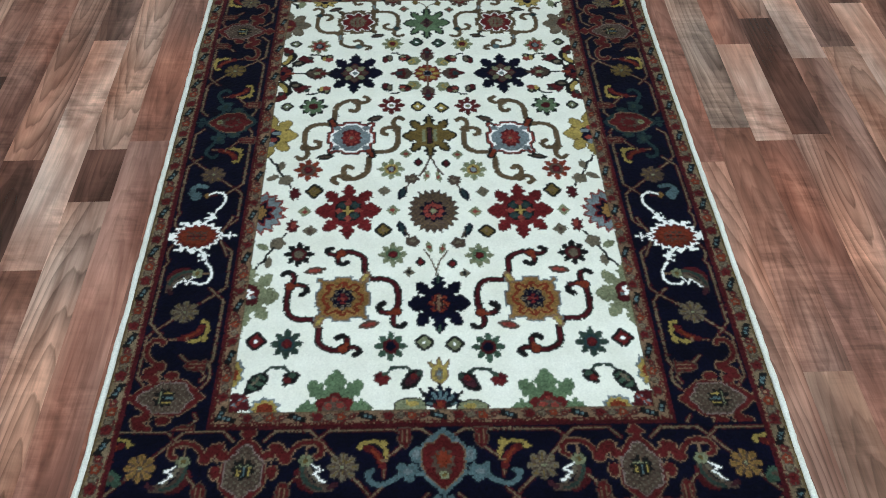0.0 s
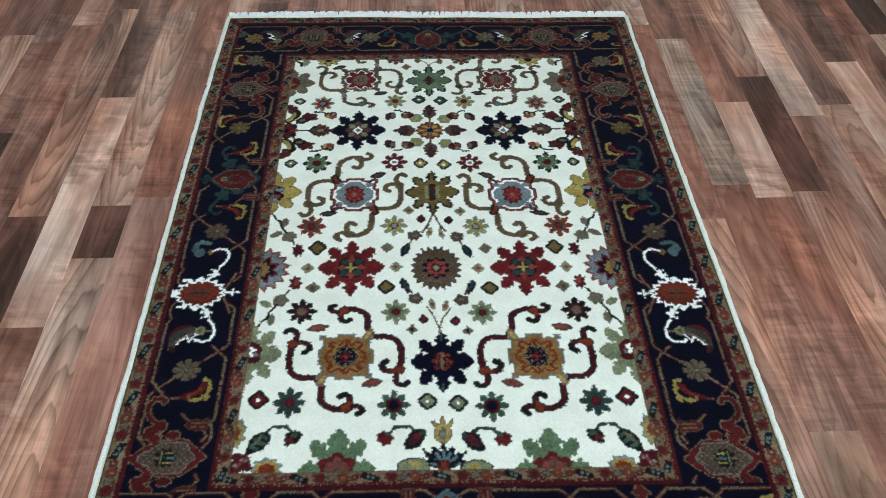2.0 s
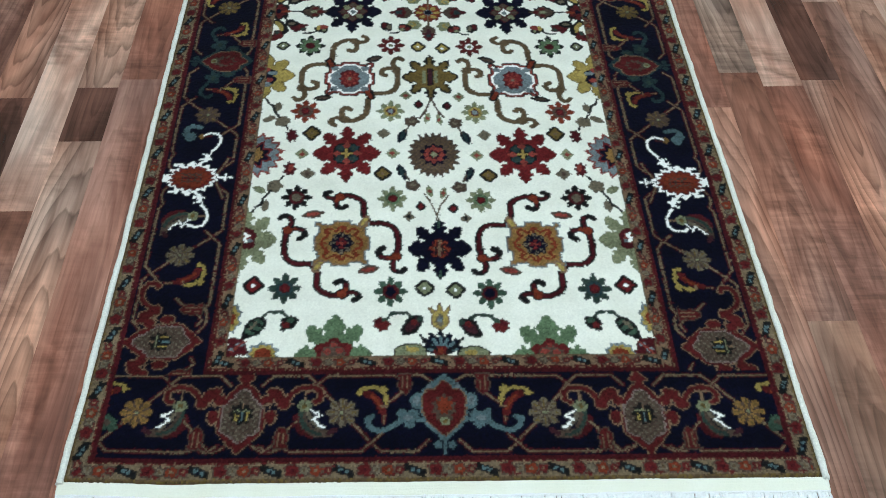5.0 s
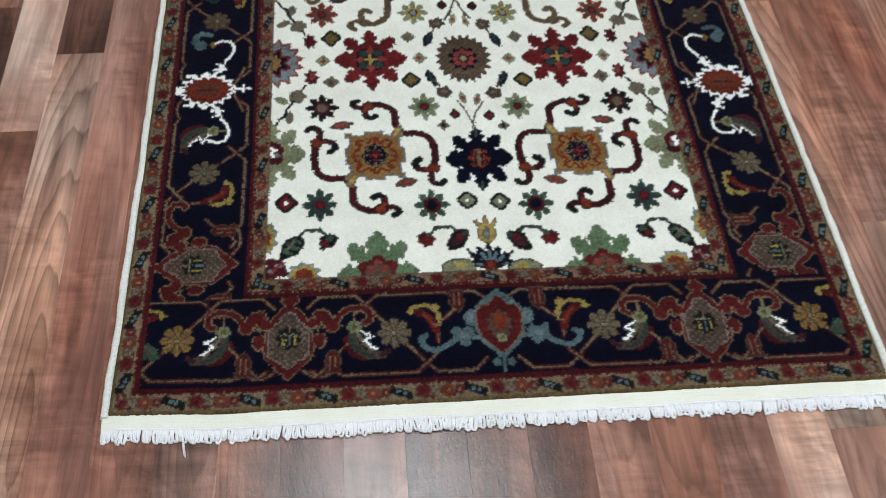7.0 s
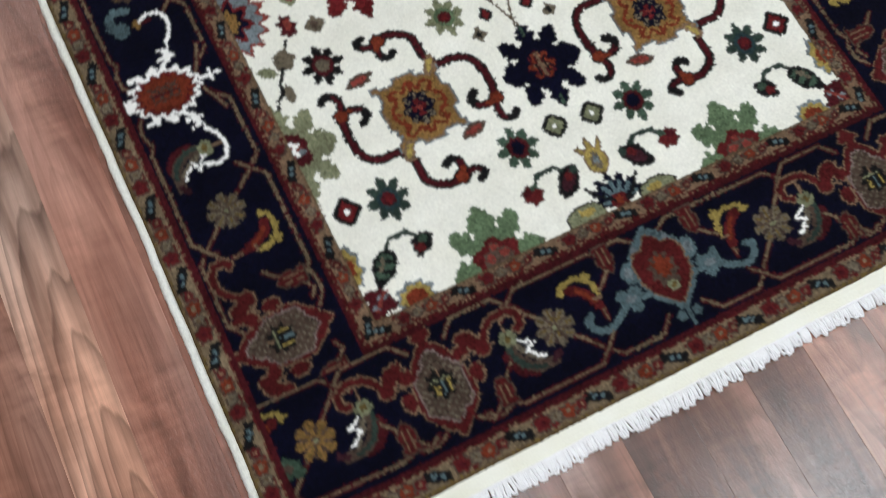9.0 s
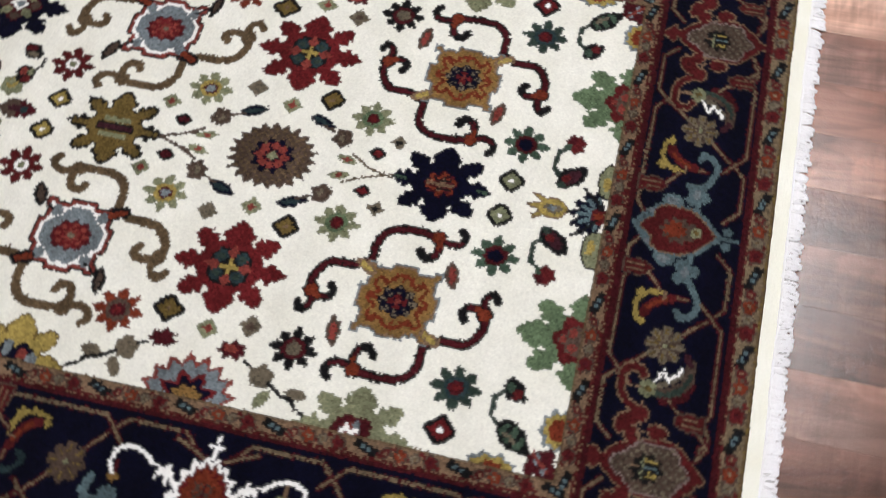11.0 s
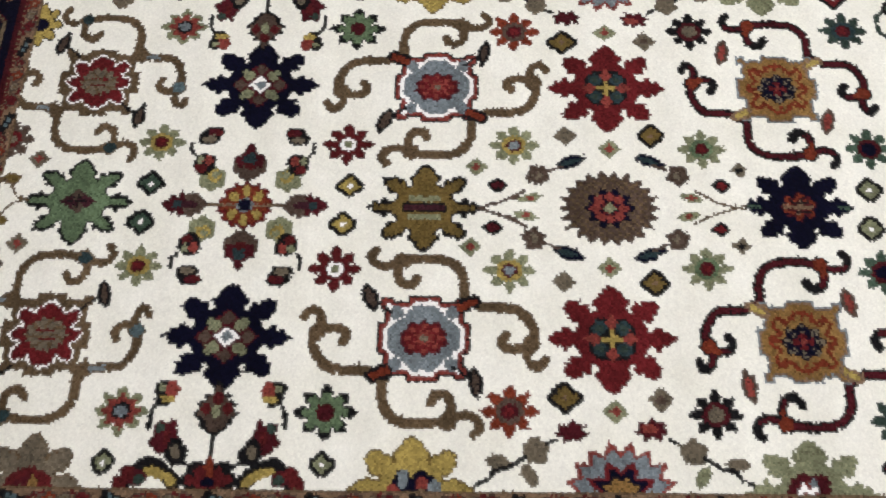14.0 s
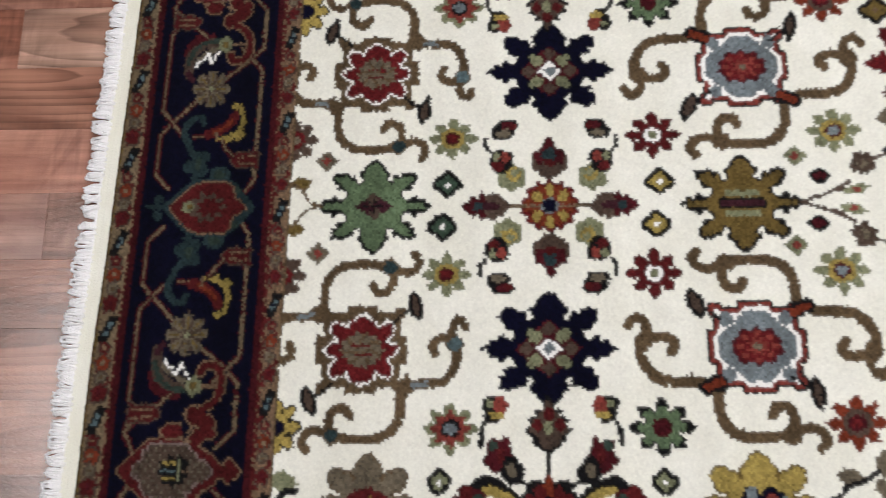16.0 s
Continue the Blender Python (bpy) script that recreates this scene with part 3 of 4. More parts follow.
# leaves and stems
for su, sv, tn, a, b, body, edge in (
    (254, 1563, 72, 7, 16, "umber", "black"), (134, 1430, 78, 7, 16, "umber", "black"), (247, 935, 80, 7, 17, "umber", "black"),
    (133, 1076, 66, 8, 17, "umber", "black"), (69, 812, 18, 7, 17, "teal", "navy"), (71, 701, -18, 7, 17, "teal", "navy"),
    (33, 602, 0, 8, 9, "madder", "black"), (32, 914, 0, 8, 10, "wine", "black"), (13, 869, 12, 7, 15, "sage", None), (14, 645, -12, 7, 15, "sage", None),
    (250, 583, 78, 8, 16, "coral", "umber"), (136, 441, 78, 8, 16, "coral", "umber"), (346, 905, 5, 9, 14, "stone", None), (348, 607, 5, 9, 14, "stone", None),
    (363, 866, 60, 9, 15, "stone", None), (364, 651, -60, 9, 14, "sage", None), (32, 1594, 0, 9, 12, "olive", None), (352, 1590, 10, 11, 17, "sage", None),
):
    for side in (-1, 1):
        leaf(local(side * su, sv - side * 3, side, 1, tn), a, b, body, edge)
for su, sv, tip in ((133, 1076, (1, -1)), (247, 935, (-1, 1)), (254, 1563, (-1, -1)), (134, 1430, (1, 1))):
    for L in both(su, sv):
        put(line(L, [(tip[0] * 5, tip[1] * 9), (tip[0] * 21, tip[1] * 29)], 2.1), "black")
for L in both(13, 869):
    put(gem(L, 4, 8), "coral")
for L in both(14, 645):
    put(gem(L, 4, 8), "coral")
for sv in (858, 661):
    for L in both(48, sv):
        put(saw(L, 18, 18, 5, 0.3), "umber")
        put(gem(L, 8, 8), "stone")
for L in both(64, 858):
    put(line(L, [(-28, 12), (-14, 2)], 2.3) | line(L, [(-10, -14), (-2, -34)], 2.3), "umber")
for L in both(64, 661):
    put(line(L, [(-28, -12), (-14, -2)], 2.3) | line(L, [(-8, 14), (0, 34)], 2.3), "umber")
for L in both(309, 812):
    put(saw(L, 15, 24, 7, 0.35), "wine")
    put(line(L, [(10, 20), (18, 42)], 2.2), "black")
for L in both(306, 711):
    put(saw(L, 15, 24, 7, 0.35), "wine")
    put(oval(shift(L, -2, 4), 6, 10), "coral")
    put(line(L, [(10, -20), (20, -34)], 2.8), "black")
for sv in (858, 661):
    for L in both(333, sv):
        put(saw(L, 19, 19, 5, 0.25), "stone")
for L in both(333, 858):
    put(line(L, [(8, 14), (20, 34), (24, 52), (34, 58), (42, 76)], 2.9), "black")
for L in both(333, 661):
    put(line(L, [(8, -14), (20, -34), (24, -52), (34, -58), (42, -76)], 2.9), "black")

# near end: tulip, curling leaf sprays
tulip = local(-2, 334)
put(line(tulip, [(0, -84), (0, -26)], 2.4), "black")
bloom = blobs(tulip, (0, -8, 17, 22)) | tapered(tulip, [(-4, 17), (12, 8), (20, 6), (31, 1)])
for f in (1, -1):
    bloom |= line(tulip, [(10 * f, 0), (17 * f, 18)], 4)
put(bloom, "straw")
put(core(bloom), "yellow")
put(blobs(tulip, (0, -8, 7, 14)), "stone")
put(oval(shift(tulip, 0, -8), 4, 6), "grey_blue")
fan = local(-2, 258)
for k in range(-3, 4):
    th = radians(k * 27)
    put(line(fan, [(0, 0), (34 * math.sin(th), 36 * math.cos(th))], 6.5), "navy")
for k in range(-3, 4):
    th = radians(k * 27)
    put(line(fan, [(14 * math.sin(th), 14 * math.cos(th)), (29 * math.sin(th), 30 * math.cos(th))], 3), "steel")
put(oval(fan, 13, 13), "brick")
put(oval(shift(fan, 0, 2), 5, 6), "rust")
for L in both(53, 311):
    T = (L[0] * 0.75 + L[1] * 0.66, L[1] * 0.75 - L[0] * 0.66)
    put(blobs(T, (0, 0, 14, 27), (8, 6, 9, 14), (-7, -4, 9, 12)), "black")
    put(blobs(T, (0, 2, 9, 18)), "plum")
    put(blobs(T, (2, 8, 6, 8)), "brick")
    put(blobs(T, (-2, 20, 6, 7)), "forest")
    put(line(L, [(-14, -22), (-30, -42), (-44, -52)], 2.6), "black")
    put(line(L, [(2, 20), (10, 28), (36, 27), (44, 18)], 3.2), "forest")
for L in both(108, 315):
    put(saw(L, 18, 18, 7, 0.3), "brick")
    put(blobs(L, (6, 6, 8, 6)), "wine")
    put(blobs(L, (-6, 10, 6, 5)), "pine")
for L in both(278, 320):
    put(blobs(L, (0, 0, 15, 15), (-10, 6, 8, 8), (8, -12, 7, 6)), "black")
    put(blobs(L, (4, -5, 7, 7)), "brick")
    put(blobs(L, (-4, 6, 7, 6)), "pine")
    put(line(L, [(4, 14), (12, 24), (38, 25), (48, 14)], 3.4), "forest")
for L in both(338, 312):
    T = (L[0] * 0.8 + L[1] * 0.6, L[1] * 0.8 - L[0] * 0.6)
    put(tapered(T, [(-38, 1), (-30, 6), (-22, 9), (-10, 16), (6, 17), (18, 12), (26, 3)]), "black")
    put(tapered(T, [(-24, 4), (-10, 11), (6, 12), (18, 7)]) & (np.cos(T[1] * 0.42) > -0.3), "pine")
    put(blobs(T, (4, 2, 3, 12)), "stone")


# half motifs that grow from the field's edges
def half_star(L, a, b, body, edge, fat=1.0, hub=0.52):
    shape = star(L, a, b, fat, hub)
    if edge:
        put(rim(shape), edge)
    put(shape, body)


EDGE = 382
for L in both(EDGE, 1013):
    half_star(L, 64, 77, "yellow", "olive")
    put(blobs(L, (0, 10, 26, 14), (0, -14, 24, 18), (-14, 12, 12, 9)), "navy")
    put(blobs(L, (-14, 10, 12, 6), (-4, -30, 9, 9)), "grey_blue")
    put(blobs(L, (-8, -14, 8, 8), (0, 22, 8, 9)), "coral")
for L in both(EDGE, 753):
    put(saw(L, 62, 70, 16, 0.22), "coral")
    put(saw(L, 53, 61, 16, 0.2), "grey_blue")
    put(saw(L, 40, 46, 8, 0.4), "madder")
    put(saw(L, 32, 36, 8, 0.4), "navy")
    put(saw(L, 18, 24, 8, 0.3), "bronze")
for L in both(EDGE, 517):
    half_star(L, 66, 82, "sage", None)
    put(blobs(L, (0, 6, 24, 26), (-10, -12, 14, 12), (-16, 10, 10, 8)), "wine")
    put(blobs(L, (-6, 4, 10, 12)), "coral")
    put(blobs(L, (-12, -2, 5, 5)), "grey_blue")
    put(line(L, [(-6, -4), (-2, 4), (-8, 10), (-3, 16)], 3), "white")
for L in both(EDGE, 1485):
    half_star(L, 62, 66, "stone", "brown")
    put(blobs(L, (0, 0, 22, 30), (-14, 0, 10, 10)), "brick")
    put(blobs(L, (0, 4, 12, 14)), "wine")
    put(oval(shift(L, -4, -6), 6, 6), "bronze")
for L in both(193, 251):
    half_star((L[1], L[0]), 86, 70, "green", None, 1.05)
    put(blobs(L, (0, 4, 30, 22), (0, 22, 12, 14), (-22, 12, 12, 12), (22, 12, 12, 12)), "brick")
    put(blobs(L, (0, 4, 22, 14), (0, 18, 7, 8)), "umber")
    put(blobs(L, (-10, 8, 7, 6), (11, 6, 7, 6), (0, 20, 5, 5)), "coral")
for L in both(94, 1609):
    half_star(L, 32, 36, "umber", None, 1.15)
    put(oval(L, 13, 16), "madder")
    put(oval(L, 6, 9), "stone")
for L in both(287, 1604):
    half_star(L, 36, 34, "yellow", "black", 0.95)
    put(oval(L, 12, 13), "navy")
for L in both(32, 1606):
    put(line(L, [(2, 4), (-8, -12), (-24, -22), (-32, -40)], 2), "brown")
for L in both(372, 1588):
    put(line(L, [(14, 14), (2, 8), (-8, -2), (-8, -16)], 3.4), "black")
for L in both(56, 253):
    put(blobs(L, (0, 0, 30, 20), (-14, 8, 12, 10)), "black")
    put(core(blobs(L, (0, 0, 30, 20), (-14, 8, 12, 10))), "sage")
    put(blobs(L, (-4, 6, 12, 6)), "yellow")
for L in both(318, 254):
    put(lobes(L, 30, 26, 9, 0.2), "grey_blue")
    put(lobes(L, 25, 20, 9, 0.2), "yellow")
    put(oval(L, 15, 12), "rust")
for L in both(EDGE + 3, 331):
    put(lobes(L, 22, 38, 9, 0.2), "grey_blue")
    put(lobes(L, 17, 33, 9, 0.2), "yellow")
    put(oval(L, 10, 14), "rust")
for L in both(364, 270):
    put(blobs(L, (0, 0, 15, 17), (10, 10, 10, 9), (-10, -12, 10, 9), (10, -10, 14, 14)), "wine")
    put(blobs(L, (-4, 4, 7, 5), (8, -8, 6, 5)), "grey_blue")
    put(line(L, [(-10, 10), (12, -14)], 2.2), "coral")

# -- borders --
TOP = V0 + NY * K
HALF = NX * K / 2
deep = np.minimum(HALF - abs(U), np.minimum(V - V0, TOP - V))     # how far inside the pile
SIDE_W, NEAR_W, FAR_W = 228, 236, 250                             # breadth of the side borders and of the two end borders
out_near, out_far, out_side = V0 + NEAR_W - V, V - (TOP - FAR_W), abs(U) - (HALF - SIDE_W)
beyond = np.maximum(out_side, np.maximum(out_near, out_far))      # how far outside the field
border = beyond > 0
across = np.maximum(out_near, out_far) > 36                       # the end borders run the full width; the side borders butt against them
zone = {"near": across & (V < 900), "far": across & (V > 900), "west": ~across & (U < 0), "east": ~across & (U > 0)}
# along and across each border: s runs along it, w inwards from the line of its rosettes
B = {
    "near": (UJ, VJ - V0 - 122 + 0.008 * UJ), "far": (UJ, TOP - VJ - 124),
    "west": (VJ - 8, UJ + HALF - 110), "east": (VJ + 12, HALF - UJ - 110),
}
saved = chart.copy()
put(border, "navy")


def vine(L, pts):
    put(line(L, pts, 3.9), "wine")
    put(line(L, pts, 1.7), "tan")


def rosette(L, yarn, seeds="olive"):
    r, th = polar(L, 28, 28)
    put(r < 1 - 0.24 * (0.5 - 0.5 * np.cos(8 * th)), "umber")
    put((r < 0.95) & (np.cos(8 * th) > -0.5), yarn)
    put((r < 0.85) & (r > 0.3) & (np.cos(8 * th) > 0.85), seeds)
    put(oval(L, 6, 6), "umber")
    put(oval(L, 3.4, 3.4), "sage")


def horn(M):
    """A red leaf with a serrated yellow crest beside a medallion; M runs along the border from the medallion's middle."""
    put(line(M, [(102, -4), (101, -20)], 3.6), "wine")
    put(line(M, [(102, -2), (101, -20)], 1.5), "straw")
    put(line(M, curve([(132, 36), (120, 30), (110, 16), (104, 0)]), 6.8), "brick")
    put(line(M, curve([(124, 32), (114, 22), (106, 8)]), 3), "rust")
    put(line(M, curve([(144, 34), (143, 44), (128, 47), (112, 46), (101, 34), (96, 18)]), 3.3), "yellow")
    put(gem(shift(M, 104, 44), 10, 9) | gem(shift(M, 97, 24), 6, 12) | gem(shift(M, 122, 49), 8, 4.5) | gem(shift(M, 145, 37), 6, 7), "yellow")
    put(line(M, [(96, 12), (106, 12)], 2.0), "straw")


def white_leaf(M):
    """A green-headed leaf whose edge breaks into a white zigzag."""
    put(line(M, curve([(94, -4), (96, -22), (106, -34), (120, -38)]), 6), "wine")
    put(line(M, curve([(102, 4), (106, -14), (122, -32), (150, -34)]), 7), "umber")
    put(line(M, curve([(99, 6), (102, -12), (114, -28), (134, -36)]), 3.4), "forest")
    put(line(M, [(112, 2), (122, -14), (132, -24)], 4), "stone")
    put(line(M, [(148, -34), (158, -28)], 4.5), "plum")
    put(line(M, [(105, 44), (105, 28)], 2.4), "straw")
    put(lobes(shift(M, 105, 17), 13, 12, 6, 0.2), "sage")
    put(oval(shift(M, 105, 17), 5, 5), "olive")
    put(line(M, [(115, 10), (121, 5), (134, -1), (126, -4), (120, -8), (128, -14), (131, -20), (140, -24)], 1.7), "white")


def curl_leaf(M, yarn="steel"):
    put(line(M, curve([(152, -2), (156, -20), (146, -32), (130, -30), (118, -20)]), 6), yarn)
    put(blobs(M, (124, -20, 14, 12), (136, -30, 12, 9)), yarn)
    put(line(M, [(136, -22), (144, -14)], 2.6), "navy")
    put(gem(shift(M, 124, 4), 11, 9), "bronze")
    put(line(M, [(124, 10), (124, 26)], 2), "wine")


def tassel_leaf(L):
    """A small striped red tuft on the border's edge."""
    shape = tapered(L, [(-20, 3), (-12, 9), (0, 11), (8, 8), (18, 13)])
    put(rim(shape), "umber")
    put(shape, "brick")
    put(line(L, [(-4, -10), (-5, 14)], 1.5) | line(L, [(4, -10), (5, 14)], 1.5), "straw")


def hash_medallion(L):
    """A grey-brown head with a knotted heart in a red frame, red curls along the border and a red finial towards +w."""
    shape = tapered(L, [(-70, 3), (-60, 10), (-54, 18), (-42, 28), (-34, 36), (-18, 39), (0, 37), (20, 34), (32, 29), (45, 21), (55, 13), (60, 6), (65, 7), (70, 15), (76, 11), (85, 2)])
    for f in (1, -1):
        M = (L[0] * f, L[1])
        shape |= blobs(M, (48, -4, 9, 13), (54, 40, 13, 10), (46, 45, 6, 7), (69, 20, 11, 8), (62, 31, 10, 8), (40, 28, 10, 9))
        shape |= line(M, curve([(74, 28), (84, 44), (98, 52), (118, 52), (130, 44), (130, 30), (122, 25)]), 4.4)
    put(rim(shape), "straw")
    put(shape, "brick")
    inner = tapered(L, [(-50, 3), (-44, 10), (-39, 12), (-37, 22), (-33, 25), (-31, 31), (16, 32), (19, 25), (27, 23), (30, 14), (40, 12), (48, 4)])
    put(rim(inner), "ash")
    put(inner, "umber")
    put(inner & (np.cos(L[1] * 0.55) * np.cos(L[0] * 0.5) > 0.35), "stone")
    put(saw(shift(L, 0, 2), 22, 22, 9, 0.3), "black")
    put((abs(L[1] - 8) < 1.6) & (abs(L[0]) < 14), "sage")
    put((abs(L[0]) < 1.6) & (abs(L[1] - 16) < 5), "straw")
    put((abs(abs(L[0]) - 9) < 1.6) & (abs(L[1] + 4) < 8), "yellow")
    put((abs(L[0]) < 1.6) & (abs(L[1] + 5) < 10), "steel")
    for f in (1, -1):
        M = (L[0] * f, L[1])
        put(oval(shift(M, 50, 14), 7, 6), "navy")
        put(line(M, [(46, 14), (50, 20), (57, 18)], 1.6), "straw")
        vine(M, [(34, -58), (46, -66), (56, -58), (62, -48)])
        vine(M, [(76, -40), (82, -24), (94, -12)])
        tassel_leaf(shift(M, 70, -44, 1, -1))


def white_medallion(L):
    for f in (1, -1):
        M = (L[0] * f, L[1])
        put(line(M, [(28, 10), (44, 14), (54, 26), (68, 24), (80, 34)], 3) | saw(shift(M, 58, 22), 17, 15, 5, 0.6) | gem(shift(M, 42, -4), 8, 8), "white")
        put(line(M, curve([(78, 32), (96, 44), (116, 46), (130, 38), (134, 22), (128, 10)]), 2.7), "white")
        put(line(M, [(26, -24), (40, -26), (38, -40)], 3.4), "white")
        put(oval(shift(M, 62, 16), 6, 4) | oval(shift(M, 72, 26), 4, 4), "navy")
        vine(M, [(14, 52), (34, 62), (56, 70)])
    put(saw(L, 45, 58, 16, 0.2) | line(L, [(0, 54), (0, 82)], 2.6) | line(L, [(-9, 70), (9, 70)], 2.6) | gem(shift(L, 0, -58), 12, 12), "white")
    put(saw(L, 37, 50, 16, 0.2), "madder")
    put(saw(L, 32, 45, 16, 0.25), "rust")
    put((abs(L[0]) < 14) & (abs(L[1]) < 22) & (np.cos(L[0] * 0.7) * np.cos(L[1] * 0.45) > 0), "umber")
    put(line(L, [(0, -20), (0, 20)], 1.8), "wine")


def leafy_medallion(L, leafy, bright):
    """A red head in a leafy frame that trails two leaf scrolls and a finial towards -w."""
    for f in (1, -1):
        M = (L[0] * f, L[1])
        put(line(M, curve([(40, -14), (62, -12), (84, -24), (107, -34), (124, -27), (129, -13), (121, -8)]), 4.6), leafy)
        put(blobs(M, (62, -10, 17, 11), (52, -4, 9, 9), (72, -2, 8, 8), (58, -22, 9, 9)), leafy)
        put(blobs(M, (62, -10, 9, 5)), bright)
        tassel_leaf(shift(M, 67, 56))
        vine(M, [(72, 38), (82, 28), (94, 20)])
    frame_shape = tapered(L, [(-52, 6), (-40, 15), (-24, 32), (-10, 39), (10, 42), (34, 42), (44, 36), (54, 26), (66, 13), (74, 2)])
    for f in (1, -1):
        frame_shape |= blobs((L[0] * f, L[1]), (46, 22, 12, 15))
    put(frame_shape | line(L, [(0, -50), (1, -74)], 3.4) | blobs(L, (-11, -60, 7, 7), (12, -60, 7, 7)), leafy)
    for f in (1, -1):
        put(blobs((L[0] * f, L[1]), (46, 22, 6, 9), (24, 46, 5, 8)), bright)
    body = tapered(L, [(-42, 2), (-28, 17), (-15, 29), (0, 35), (28, 36), (36, 33), (42, 28), (44, 14), (53, 9), (61, 2)])
    put(rim(body), "straw")
    put(body, "brick")
    put(saw(shift(L, 0, 8), 22, 28, 10, 0.3), "umber")
    put(saw(shift(L, 0, 12), 15, 19, 8, 0.35), "rust" if leafy == "steel" else "brick")
    put(oval(shift(L, 1, -17), 8, 8), "sage")
    put(gem(shift(L, 1, -17), 4, 5), "olive")


def medallion(L, style, leaves):
    if style.endswith("turned"):
        L = (L[0], -L[1])
    for f, kind in zip((-1, 1), leaves):
        M = (L[0] * f, L[1])
        if kind == "horn":
            horn(M)
        elif kind == "far horn":
            horn(shift(M, 30, 8))
        elif kind == "turned horn":
            horn(shift((M[0], -M[1]), 30, 6))
        elif kind == "white":
            white_leaf(M)
        elif kind == "curl":
            curl_leaf(M)
    if style.startswith("hash"):
        hash_medallion(L)
    elif style == "white":
        white_medallion(L)
    else:
        leafy_medallion(L, *(("steel", "grey_blue") if style == "blue" else ("teal", "forest")))


def runner(L, meds, gaps, lo, hi):
    """One border: vines that cross either side of each rosette and run along the edges, then medallions and their leaves."""
    for (a, b, first, rose, second, up, yarn) in gaps:
        e1, e2 = (hi, lo) if up else (lo, hi)
        c1, c2 = e1 * 0.77, e2 * 0.77
        vine(L, [(a + 26, e1 * 0.72), (a + 46, e1), (first - 17, e1), (first, c1), (rose, 0), (second, c2), (second + 17, e2), (b - 46, e2), (b - 26, e2 * 0.72)])
        vine(L, [(first - 16, c1 * 0.72), (first, c1), (first + 17, e1), (b - 84, e1), (b - 72, e1 * 0.9), (b - 56, e1), (b - 38, e1), (b - 20, e1 * 0.84)])
        vine(L, [(a + 20, e2 * 0.84), (a + 38, e2), (a + 56, e2), (a + 72, e2 * 0.9), (a + 84, e2), (second - 17, e2), (second, c2), (second + 16, c2 * 0.72)])
    for at, style, leaves, off in meds:
        medallion(shift(L, at, off), style, leaves)
    for gap in gaps:
        rosette(shift(L, gap[3], 0), gap[6])


def clipped(name, meds, gaps, lo, hi):
    keep = chart.copy()
    runner(B[name], meds, gaps, lo, hi)
    chart[~zone[name]] = keep[~zone[name]]


END_GAPS = [
    (-700, -338, -570, -517, -468, False, "bronze"), (-338, 0, -215, -171, -121, True, "stone"),
    (0, 338, 121, 171, 215, False, "stone"), (338, 700, 468, 517, 570, True, "bronze"),
]
TWO = ("white", "white")
clipped("near", [(-340, "hash", TWO, -4), (1, "blue", ("horn", "horn"), 0), (338, "hash", TWO, -6)], END_GAPS, -72, 72)
clipped("far", [(-341, "hash", TWO, -2), (0, "green", ("horn", "horn"), 2), (343, "hash", TWO, -2)], END_GAPS, -66, 72)
for name in ("near", "far"):
    for f in (1, -1):
        keep = chart.copy()
        M = (B[name][0] * f, B[name][1])
        horn(shift(M, 690, 8, -1, 1))
        put(blobs(M, (562, -20, 14, 13), (552, -28, 9, 9)), "pine")
        put(blobs(M, (562, -20, 6, 5)), "umber")
        chart[~zone[name]] = keep[~zone[name]]
SIDE_GAPS = [
    (276, 681, 431, 475, 520, False, "stone"), (681, 1062, 826, 873, 918, True, "umber"),
    (1062, 1455, 1228, 1272, 1316, False, "olive"), (1455, 1810, 1558, 1602, 1646, True, "stone"),
]
SIDE_MEDS = [
    (276, "hash turned", ("", "turned horn"), -2), (681, "white", ("white", "curl"), -8),
    (1062, "green", ("horn", "horn"), 6), (1455, "hash", ("turned horn", "turned horn"), -2),
]
clipped("west", SIDE_MEDS, SIDE_GAPS, -62, 72)
clipped("east", SIDE_MEDS, SIDE_GAPS, -62, 72)

# stripes and guard bands
for lo, hi, yarn in ((28, 36, "wine"), (24, 28.5, "brick"), (0, 4, "brown")):
    put((beyond > lo) & (beyond <= hi), yarn)
for lo, hi, yarn in ((34, 43, "wine"), (30, 34.5, "brick"), (-1, 6, "brown")):
    put((deep > lo) & (deep <= hi), yarn)
put(((beyond > 24) & (beyond < 28.5) | (deep > 30) & (deep < 34.5)) & (rag.uniform(0, 1, U.shape) < 0.3), "straw")
put((deep < 6) & (rag.uniform(0, 1, U.shape) < 0.35), "olive")


